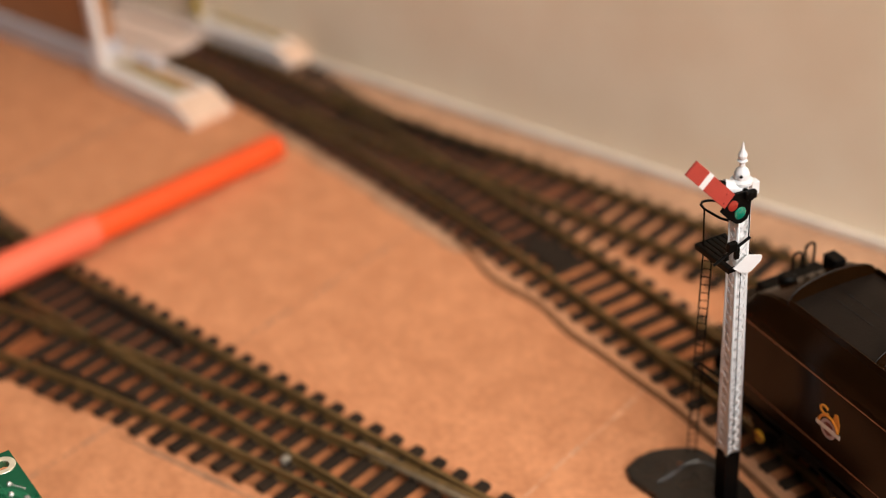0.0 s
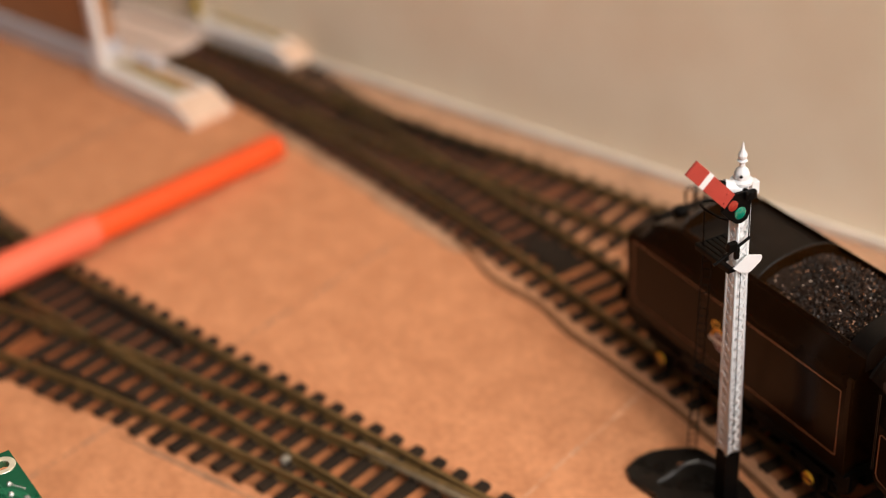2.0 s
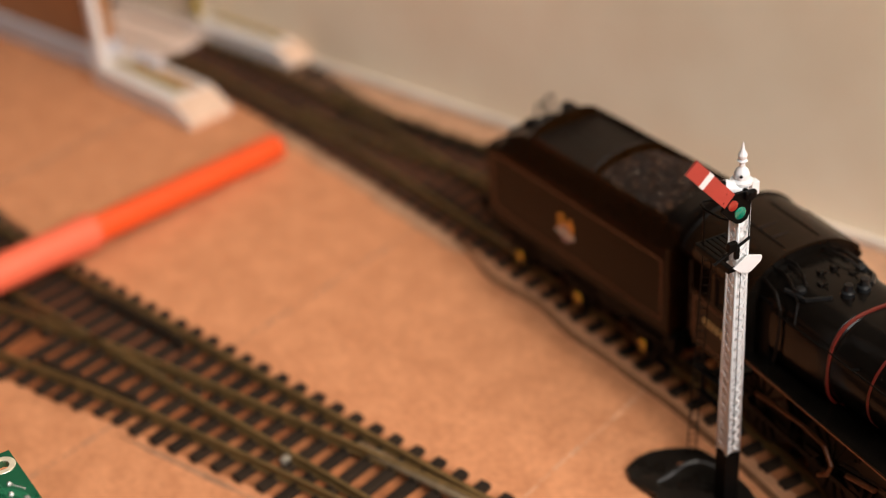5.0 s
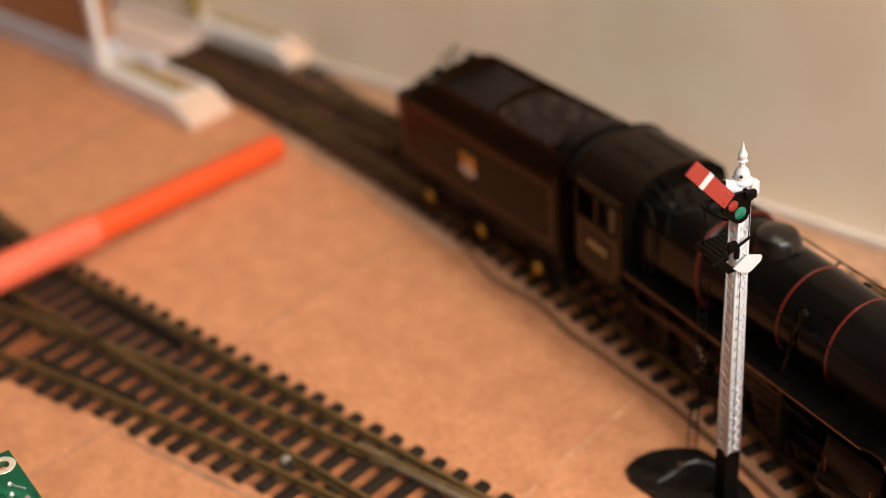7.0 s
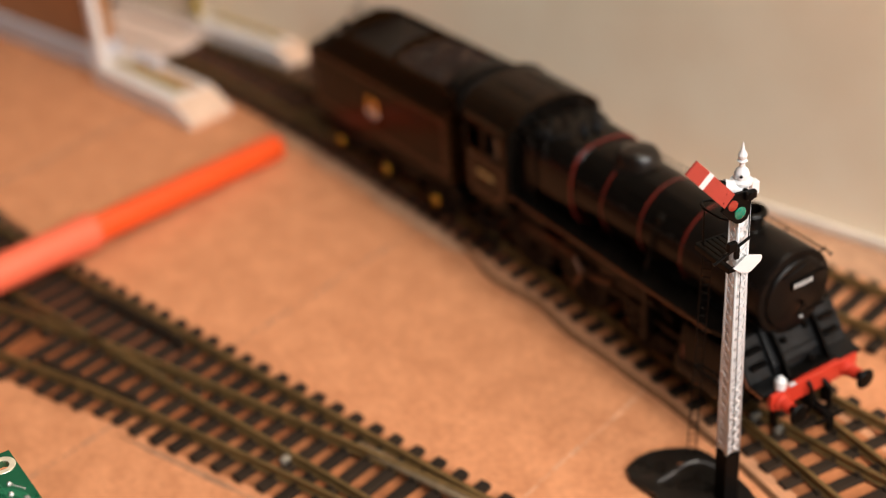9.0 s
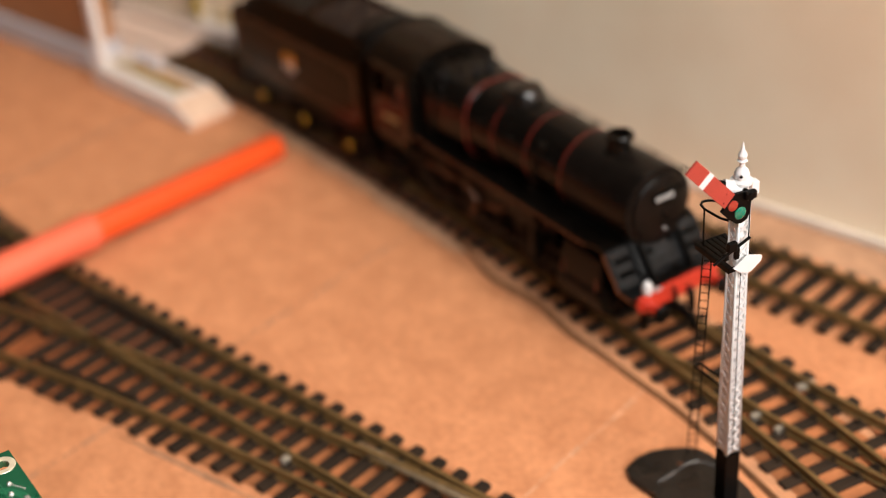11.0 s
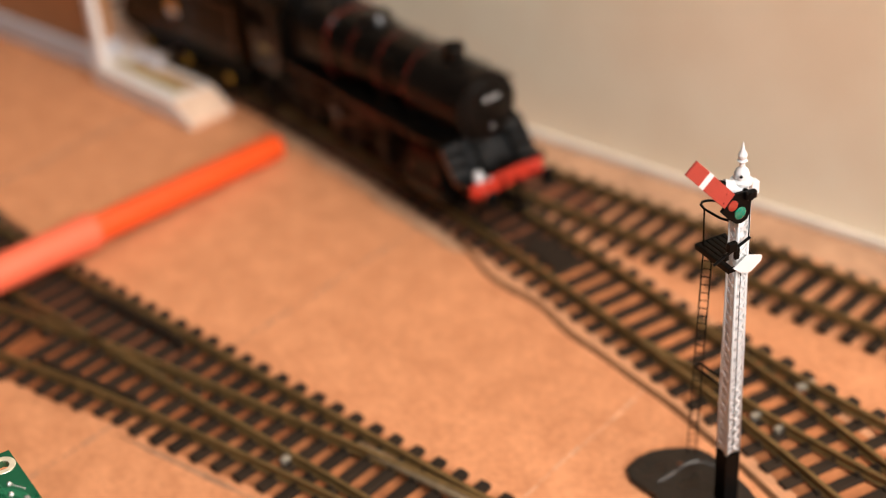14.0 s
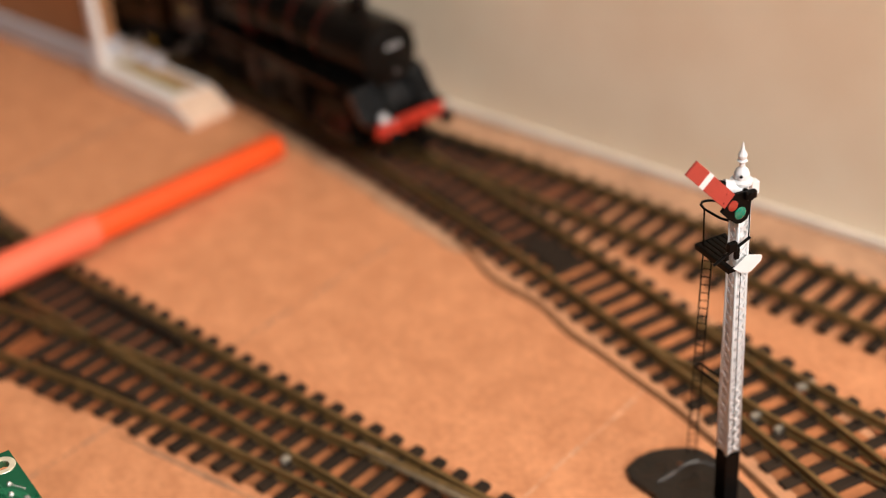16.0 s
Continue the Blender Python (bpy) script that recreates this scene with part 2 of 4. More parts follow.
def rail(name, line, off, x0, x1, parent, base, step=6.0):
    """A bullhead-like rail swept along a line."""
    prof = [(-1.1, 0), (1.1, 0), (1.1, 0.35), (0.35, 0.6), (0.35, 1.7), (0.6, 1.9), (0.6, 2.35), (0.45, 2.45), (-0.45, 2.45), (-0.6, 2.35), (-0.6, 1.9), (-0.35, 1.7), (-0.35, 0.6), (-1.1, 0.35)]
    bm = B()
    rings = []
    n = max(2, int((x1 - x0) / step))
    for i in range(n + 1):
        x = x0 + (x1 - x0) * i / n
        rings.append([(*at_line(line, x, off + p)[0], base + q) for p, q in prof])
    loft(bm, rings)
    return part(name, bm, M_RAIL, parent)


_sl = {}


def sleeper(parent, pos, ang, left, right, z, chairs):
    """One sleeper across the track from offset left to right, with rail chairs."""
    key = (round(left), round(right), tuple(round(c) for c in chairs))
    if key not in _sl:
        bm = B()
        box(bm, -1.55, 1.55, round(left), round(right), 0, 1.75, 0.25)
        for c in key[2]:
            for s in (-1, 1):
                box(bm, -0.8, 0.8, c + s * 1.25 - 0.45, c + s * 1.25 + 0.45, 1.7, 2.5)
        ob = part("sleeper", bm, M_SLEEPER, parent)
        _sl[key] = ob.data
    else:
        ob = new("sleeper", _sl[key])
        ob.parent = parent
    ob.matrix_basis = Matrix.Translation(Vector((pos[0], pos[1], z)) * MM) @ pose(0, 0, 0, 0, 0, math.degrees(ang) + random.uniform(-1.2, 1.2))
    return ob


# ---- large structure ----
U = math.radians(22.4)
def uv(u, v):
    """Board axes: u along the backboard, v towards it."""
    return Vector((u * math.cos(U) - v * math.sin(U), u * math.sin(U) + v * math.cos(U)))


TURN = pose(0, 0, 0, 0, 0, 22.4)
bm = B()
box(bm, -900, 760, -520, 140, -22, -3.2, 1.5, TURN)
ground = tagged(part("ground", bm, M_BOARD), "orange-brown hardboard model railway baseboard", "baseboard", kind="structure")
seams = [-880, -620, -470, -320, -175, -69, 60, 200, 420, 740]
for a, b in zip(seams, seams[1:]):
    bm = B()
    box(bm, a + 0.06, b - 0.06, -500, 128, -3.2, 0, 0.12, TURN)
    part("panel", bm, M_BOARD, ground)

for u in (-860, 720):
    for v in (-480, 100):
        bm = B()
        box(bm, u - 22, u + 22, v - 22, v + 22, -800, -22, 2, TURN)
        part("leg", bm, M_FRAMEW, ground)

bm = B()
box(bm, -880, 700, 105, 114, 0, 330, 0.8, TURN)
wall_back = tagged(part("wall_back", bm, M_WALL), "plain beige backboard standing behind the tracks", "wall", kind="structure")
bm = B()
box(bm, -880, 700, 102.4, 105, 0, 3.0, 0.5, TURN)
tagged(part("trim", bm, M_PALE), "pale strip along the foot of the backboard", "trim", kind="structure")

# Paler tan strip between the siding and the backboard, with a wavy edge.
bm = B()
prism(bm, [(-340 + 9 * k, 87.0 + 0.9 * math.sin(k * 1.3) * math.cos(k * 0.4)) for k in range(61)] + [(200, 102.3), (-340, 102.3)], 0.005, 0.05, "xy", 0.0, TURN)
tagged(part("backboard_strip", bm, M_PALETAN, smooth=False), "pale tan strip of baseboard before the backboard", "stain", kind="structure")

# the room round the layout, closed, with a window opening
def room():
    def wall(name, pieces):
        bm = B()
        for p in pieces:
            box(bm, *p)
        tagged(part(name, bm, M_ROOM, smooth=False), "pale grey plastered room wall", "wall", kind="structure")
    X0, X1, Y0, Y1, Z0, Z1 = -2000, 840, -1900, 1500, -800, 1650
    wall("wall_west", [(X0 - 100, X0, Y0, Y1, Z0, Z1)])
    wall("wall_south", [(X0, X1, Y0 - 100, Y0, Z0, Z1)])
    wall("wall_east", [(X1, X1 + 100, Y0, -450, Z0, Z1), (X1, X1 + 100, 1150, Y1, Z0, Z1), (X1, X1 + 100, -450, 1150, Z0, 350), (X1, X1 + 100, -450, 1150, 1380, Z1)])
    wall("wall_north", [(X0, X1, Y1, Y1 + 100, Z0, Z1)])
    bm = B()
    box(bm, X0, X1, Y0, Y1, Z0 - 50, Z0)
    tagged(part("floor", bm, M_FLOOR), "grey carpet on the room floor", "floor", kind="structure")
    bm = B()
    box(bm, X0, X1, Y0, Y1, Z1, Z1 + 50)
    tagged(part("ceiling", bm, M_FRAMEW), "white painted ceiling", "ceiling", kind="structure")


room()

# ---- tracks ----
edge_of_bed = spline([(-560, -14), (-200, -13.4), (-166, -14.0), (-150, -17.0), (-140, -19.2), (-128, -18.5), (-120, -17.4), (-99, -18.7), (-76, -17.9), (-65, -17.4), (-42, -17.3), (-27, -18.0), (60, -18.2), (120, -18.2)])


def bed():
    bm = B()
    rings = []
    for i in range(101):
        x = -560 + 6.6 * i
        e = edge_of_bed(x) + 0.15 * math.sin(x / 5)
        rings.append([(*at_line(line_a, x, o)[0], z) for o, z in ((e, 0.02), (e + 0.5, 1.2), (16.8, 1.2), (17.6, 0.02))])
    loft(bm, rings)
    tagged(part("track_underlay", bm, M_BED), "thin tan card underlay beneath the running track", "underlay", kind="structure")


bed()


# Darker brown strip following the near edge of the underlay.
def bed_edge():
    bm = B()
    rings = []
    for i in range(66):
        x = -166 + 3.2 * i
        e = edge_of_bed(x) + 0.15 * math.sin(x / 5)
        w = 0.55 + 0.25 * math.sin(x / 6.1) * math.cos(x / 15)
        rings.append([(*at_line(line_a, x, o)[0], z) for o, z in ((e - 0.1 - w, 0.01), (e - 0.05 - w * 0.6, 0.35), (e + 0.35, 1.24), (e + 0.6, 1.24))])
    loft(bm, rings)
    tagged(part("underlay_edge", bm, M_EDGE), "dark brown strip along the edge of the track underlay", "underlay edge", kind="structure")


bed_edge()


def off_of(line, other, x):
    """Offset of another line from a line, square to it."""
    p, a = at_line(line, x, 0)
    best = 0.0
    for _ in range(4):
        q = p + Vector((-math.sin(a), math.cos(a))) * best
        best += (other(q.x) - q.y) * math.cos(a)
    return best


def track(name, label, line, x0, x1, base, rails, skip=None, widen=(), pitch=7.3, part_at=25.0):
    t = empty(name)
    tagged(t, label, "railway track", "model tracks")
    for off, a, b in rails:
        rail("rail", line, off, a, b, t, base + 1.75)
    x = x0
    while x < x1:
        p, ang = at_line(line, x, 0)
        lo, hi, ch = -15.0, 15.0, [-8.75, 8.75]
        for other in widen:
            o = off_of(line, other, x)
            if 1.0 < abs(o) < part_at:
                lo, hi = min(lo, o - 15), max(hi, o + 15)
                ch += [o - 8.75, o + 8.75]
        if not skip or not skip(x):
            sleeper(t, p, ang, lo, hi, base, ch)
        x += pitch * math.cos(ang)
    return t


running = track("track", "weathered running track with dark sleepers and turnouts", line_a, -520, 60, 0.6, [(-8.75, -560, 90), (8.75, -560, 90)], widen=(line_b, line_d))
siding = track("track", "straight weathered siding track beside the backboard", line_b, -250, 200, 0.6, [(-8.75, -272, 300), (8.75, -272, 300)], skip=lambda x: abs(off_of(line_b, line_a, x)) < 26)
track("track", "diverging rails of the turnout beyond the signal", line_d, -20, 60, 0.6, [(-8.75, -88, 90), (8.75, -88, 90)], skip=lambda x: abs(off_of(line_d, line_a, x)) < 26)
near_track = track("track", "weathered track with brown rails and plastic sleepers", line_c, -420, 60, 0.3, [(-8.75, -460, 90), (8.75, -460, 90)], widen=(line_e,), part_at=20.5)
branch = track("track", "diverging branch track with brown rails", line_e, -330, 0, 0.3, [(-8.75, -360, 8), (8.75, -360, 8)], skip=lambda x: abs(off_of(line_e, line_c, x)) < 21.5)


def check_rail(line, off, x0, x1, parent, base):
    """A short blackened check rail beside a running rail, its ends flared."""
    bm = B()
    rings = []
    for i in range(13):
        f = i / 12
        x = x0 + (x1 - x0) * f
        flare = 0.9 * max(0.0, abs(2 * f - 1) - 0.7) / 0.3 * (-1 if off > 0 else 1)
        rings.append([(*at_line(line, x, off + flare + p)[0], base + q) for p, q in ((-0.9, 1.7), (0.9, 1.7), (0.6, 3.9), (0.45, 4.1), (-0.45, 4.1), (-0.6, 3.9))])
    loft(bm, rings)
    part("check_rail", bm, M_SLEEPER, parent, "blackened check rail opposite the crossing")


check_rail(line_c, 6.2, -186, -146, near_track, 0.3)
check_rail(line_e, -6.2, -166, -134, branch, 0.3)
check_rail(line_b, 6.2, -236, -196, siding, 0.6)
check_rail(line_a, -6.2, -192, -156, running, 0.6)


def switch_blade():
    """The planed blade lying against the stock rail of the near turnout."""
    bm = B()
    rings = []
    for i in range(13):
        x = -80 + 4.5 * i
        w = 2.3 - 0.09 * i
        c = 4.4 + 0.16 * i
        rings.append([(*at_line(line_c, x, c + o)[0], z) for o, z in ((-w / 2, 2.1), (w / 2, 2.1), (w / 2, 4.15), (-w / 2, 4.15))])
    loft(bm, rings)
    part("switch_blade", bm, M_BLADE, near_track, "dull grey planed switch blade", smooth=False)


switch_blade()


def crossing_plate():
    bm = B()
    prism(bm, [(-9, -4.6), (7, -5.2), (9.5, -2), (9, 4.6), (-6, 5.4), (-9.5, 2)], 2.3, 2.9, "xy", 0.2)
    for k in range(3):
        box(bm, -6 + 5 * k, -4.4 + 5 * k, -3.4, 3.4, 2.8, 3.3, 0.2)
    p, a = at_line(line_a, -134.5, 1.0)
    ob = part("point_motor_cover", bm, M_SLEEPER)
    ob.matrix_basis = pose(p.x * MM, p.y * MM, 0, 0, 0, math.degrees(a))
    tagged(ob, "dark plastic point motor cover lying between the rails", "cover plate")


crossing_plate()


def tie_bits():
    for i, (x, y, a, l) in enumerate(((-42.3, 12.8, 90, 5.4), (-39.1, -5.0, 98, 4.2), (-32.1, -3.2, 104, 4.2), (-86.1, -115.3, 110, 2.6))):
        bm = B()
        box(bm, -l / 2, l / 2, -0.8, 0.8, 2.36, 4.0, 0.25)
        ob = part("tie_plate", bm, M_RAILTIP)
        ob.matrix_basis = pose(x * MM, y * MM, 0, 0, 0, a)
        tagged(ob, "small pale metal tie plate on a turnout sleeper", "tie plate", "turnout plates")


tie_bits()


def ribbon(name, label, line, x0, x1, o0, o1, z, material, wob=0.0, taper=False):
    """A thin stain, tone or line lying along a track."""
    bm = B()
    n = max(2, int(abs(x1 - x0) / 5))
    rings = []
    for i in range(n + 1):
        x = x0 + (x1 - x0) * i / n
        k = math.sin(x / 4.3) * math.sin(x / 11.7) * wob
        m = 0.15 + 0.85 * min(1, 5 * i / n, 5 * (n - i) / n) if taper else 1.0
        a, b = o0 * m + k, o1 * m - k * 0.7
        rings.append([(*at_line(line, x, o)[0], h) for o, h in ((a, z - 0.02), (a, z), (b, z), (b, z - 0.02))])
    loft(bm, rings)
    return tagged(part(name, bm, material, smooth=False), label, "stain", kind="structure")


# This wash colour also holds part of the shade between the sleepers.
WASH = "brown weathering wash with some sleeper shade in its colour"
ribbon("track_tone", WASH, line_c, -460, 90, -14, 13.6, 0.045, M_WASH_SHADE, 0.5)
ribbon("track_tone", WASH, line_e, -360, -60, -14, 10, 0.07, M_WASH_SHADE, 0.5)
ribbon("track_tone", "dark reddish weathering wash under the branch track", line_c, -320, -135, -13, 13.8, 0.14, M_WASHDARK, 1.2, True)
ribbon("track_tone", "reddish weathering wash under the near turnout", line_c, -330, -96, -15, 13.7, 0.085, M_WASHMID, 0.9, True)
ribbon("track_tone", "reddish weathering wash under the branch track", line_e, -340, -104, -14.2, 9, 0.115, M_WASHMID, 0.9, True)
ribbon("track_tone", WASH, line_a, -200, 60, -13.8, 14, 1.24, M_WASH_SHADE, 0.5)
# Darker brown between the sleepers of the far track and siding turnout.
ribbon("track_tone", "dark brown layer under the far running track", line_a, -470, -140, -14.0, 14.5, 1.28, M_WASHDARK, 0.9)
ribbon("track_tone", "dark brown layer under the siding turnout", line_b, -262, -150, -13, 14.5, 1.32, M_WASHDARK, 1.0, True)
# Greyish tan laid down as the train's shade on the board.
ribbon("track_tone", "pale tan strip painting the train's shade beside the far running track", line_a, -300, -128, -20.0, -12.5, 0.06, M_PALETAN, 1.1, True)
ribbon("panel_joint", "dirty crumbly joint in the baseboard beside the branch track", line_e, -131, -60, -17.4, -16.2, 0.03, M_SEAM, 0.5)
for u in (-175, -69, -320):
    bm = B()
    for i in range(46):
        v0 = -190 + 6 * i
        w = (0.42 if u > -300 else 0.9) + 0.25 * math.sin(i * 1.7 + u)
        d = 0.25 * math.sin(i * 0.9 + u)
        box(bm, u - w + d, u + w + d, v0, v0 + 5.2, 0.005, 0.03, 0, TURN)
    tagged(part("joint_line", bm, M_SCRATCH if u == -69 else M_SEAM, smooth=False), "faint dirty joint between hardboard panels", "joint", kind="structure")


# ---- level crossing, card building ----
def crossing():
    def plinth(ox, oy, ang, label, post=M_PLATFORM, note="plain white upright post"):
        t = empty("crossing_plinth", pose(ox * MM, oy * MM, 0, 0, 0, ang))
        tagged(t, label, "plinth", "crossing plinths")
        bm = B()
        prism(bm, [(-65, 0), (2, 0), (2, 2.5), (-9, 8.6), (-65, 8.6)], 0, 19.5, "xz", 0.7)
        part("block", bm, M_PLATFORM, t)
        bm = B()
        prism(bm, [(2.15, 0.2), (2.15, 2.55), (-8.6, 8.55), (-8.6, 8.2), (1.6, 2.2), (1.6, 0.2)], 0.6, 18.6, "xz")
        part("ramp", bm, M_PEACH, t, "peach ramp end")
        bm = B()
        box(bm, -52, -11, 10.6, 16.5, 8.45, 8.75, 0.1)
        part("panel", bm, M_TAN, t, "tan panel let into the top")
        bm = B()
        box(bm, -57, -13, 6.2, 9.8, 8.5, 9.3, 0.4)
        part("strip", bm, M_OLIVE, t, "ochre strip along the top")
        bm = B()
        box(bm, -62.2, -57.2, 1.0, 4.4, 8.5, 62, 0.6)
        box(bm, -63.2, -56.2, 0.2, 5.2, 58, 63, 0.6)
        part("post", bm, post, t, note)
        for x in (-50, -44, -38):
            bm = B()
            turned(bm, [(1.5, 8.5), (1.5, 13.0), (1.0, 14.0)], (x, 14.5, 0), seg=12)
            part("bollard", bm, M_GREYBASE, t)
    plinth(-286.4, -77.6, 17.8, "white plastic plinth with upright post beside the track")
    plinth(-311.0, -27.0, 21.0, "white plastic plinth on the far side of the track", M_OLIVE, "dull ochre upright post")
    t = empty("crossing_deck", pose(-380 * MM, line_a(-380) * MM, 0, 0, 0, math.degrees(math.atan(slope_a(-380)))))
    tagged(t, "pinkish white crossing boards lying between the rails", "crossing board")
    for y0, y1 in ((-15.5, -9.7), (-7.7, 7.7), (9.7, 15.5)):
        bm = B()
        box(bm, -34, 29, y0, y1, 2.4, 4.9, 0.4)
        part("deck_board", bm, M_DECKBD, t)


crossing()


def card_building():
    t = empty("card_building", pose(-359 * MM, -95 * MM, 0, 0, 0, 21.6))
    tagged(t, "brown card building side on a blue-grey plinth", "building")
    bm = B()
    box(bm, -200, -1, 3, 15, 10, 60, 0.5)
    part("wall", bm, M_BROWNWALL, t)
    bm = B()
    box(bm, -200, 0, 0, 16, 0, 10, 0.6)
    part("plinth", bm, M_GREYBASE, t)


card_building()


# ---- orange pen ----
def pen():
    a, b = Vector((-245.5, -56.5, 4.8)), Vector((-202.5, -163, 11.3))
    q = (b - a).to_track_quat("Z", "Y").to_matrix().to_4x4()
    t = empty("pen", Matrix.Translation(a * MM) @ q)
    tagged(t, "bright orange felt-tip pen with a salmon cap lying across the rails", "pen")
    bm = B()
    turned(bm, [(0.1, 0), (3.9, 0.0), (4.6, 0.8), (4.7, 2), (4.7, 82)], seg=32)
    part("barrel", bm, M_PEN, t)
    bm = B()
    turned(bm, [(4.9, 79.5), (5.7, 79.6), (5.9, 80.4), (5.7, 144), (5.2, 146), (0.1, 146)], seg=32)
    part("cap", bm, M_PENCAP, t, "lighter salmon cap")


pen()


# ---- circuit board ----
def circuit_board():
    o = Vector((-64.1, -178.4, 50.4))
    e = Vector((-45.4, -175.6, 50.4)) - o
    ang = math.degrees(math.atan2(e.y, e.x))
    t = empty("circuit_board", pose(o.x * MM, o.y * MM, 0, 0, 0, ang))
    tagged(t, "green printed circuit board on brass standoffs", "circuit board")
    z = 50.4
    bm = B()
    hole = [(4.0 + 1.5 * math.cos(a), -2.9 + 1.5 * math.sin(a)) for a in [math.pi / 2 - 2 * math.pi * i / 24 for i in range(25)]]
    prism(bm, [(4.0, 0), *hole, (3.999, 0), (0, 0), (0, -50), (70, -50), (70, 0)], z - 1.6, z, "xy")
    part("board", bm, M_PCB, t)
    bm = B()
    loft(bm, [[(4.0 + r * math.cos(2 * math.pi * i / 28), -2.9 + r * math.sin(2 * math.pi * i / 28), z + h) for i in range(28)] for r, h in ((1.52, -1.5), (1.5, 0.05), (1.62, 0.14), (2.7, 0.12), (2.8, 0.0))], caps=False)
    part("pad", bm, M_COPPER, t, "tinned copper ring round the mounting hole")
    bm = B()
    for dx in (0, 1.0, 2.0):
        wire(bm, [(7.5 + dx, -11, z), (9.4 + dx, -6.6, z), (12.4 + dx * 0.8, -3.9, z), (15.5 + dx * 0.6, -2.1 - dx * 0.4, z), (28, -1.6 - dx * 0.8, z)], 0.24, 6)
    wire(bm, [(16.6, -3.4, z), (18.2, -1.2, z), (21, -1.0, z)], 0.3, 6)
    part("trace", bm, M_TRACE, t, "pale green masked traces")
    bm = B()
    box(bm, 16.8, 18.6, -2.9, -1.9, z, z + 0.7, 0.15)
    box(bm, 19.2, 20.6, -1.6, -0.8, z, z + 0.7, 0.15)
    part("component", bm, M_SOLDER, t)
    for x, y in ((66, -3.6), (3.6, -46), (66, -46)):
        bm = B()
        turned(bm, [(2.3, 0), (2.3, z - 1.6)], (x, y, 0), seg=6)
        part("standoff", bm, M_BRASS, t)
    bm = B()
    rng = random.Random(3)
    for i in range(24):
        x, y = rng.uniform(18, 60), rng.uniform(-46, -8)
        turned(bm, [(0.55, z), (0.5, z + 0.3), (0.2, z + 0.7)], (x, y, 0), seg=10)
    for x, y in ((10.6, -3.7), (13.9, -4.5), (8.0, -8.4)):
        turned(bm, [(0.6, z), (0.55, z + 0.3), (0.2, z + 0.7)], (x, y, 0), seg=10)
    for k in range(6):
        turned(bm, [(0.2, z), (0.18, z + 0.2), (0.06, z + 0.3)], (11.4 + 0.5 * k, -3.2 + 0.3 * k, 0), seg=8)
    part("solder_joint", bm, M_SOLDER, t)
    bm = B()
    for k in range(10):
        y = -5.4 - k * 2.2
        wire(bm, [(6, y - 2, z), (9, y, z), (26, y, z), (30, y - 3, z), (60, y - 3, z)], 0.22, 5)
    part("trace", bm, M_TRACE, t)


circuit_board()


# ---- semaphore signal ----
SX, SY = -20.0, -28.8


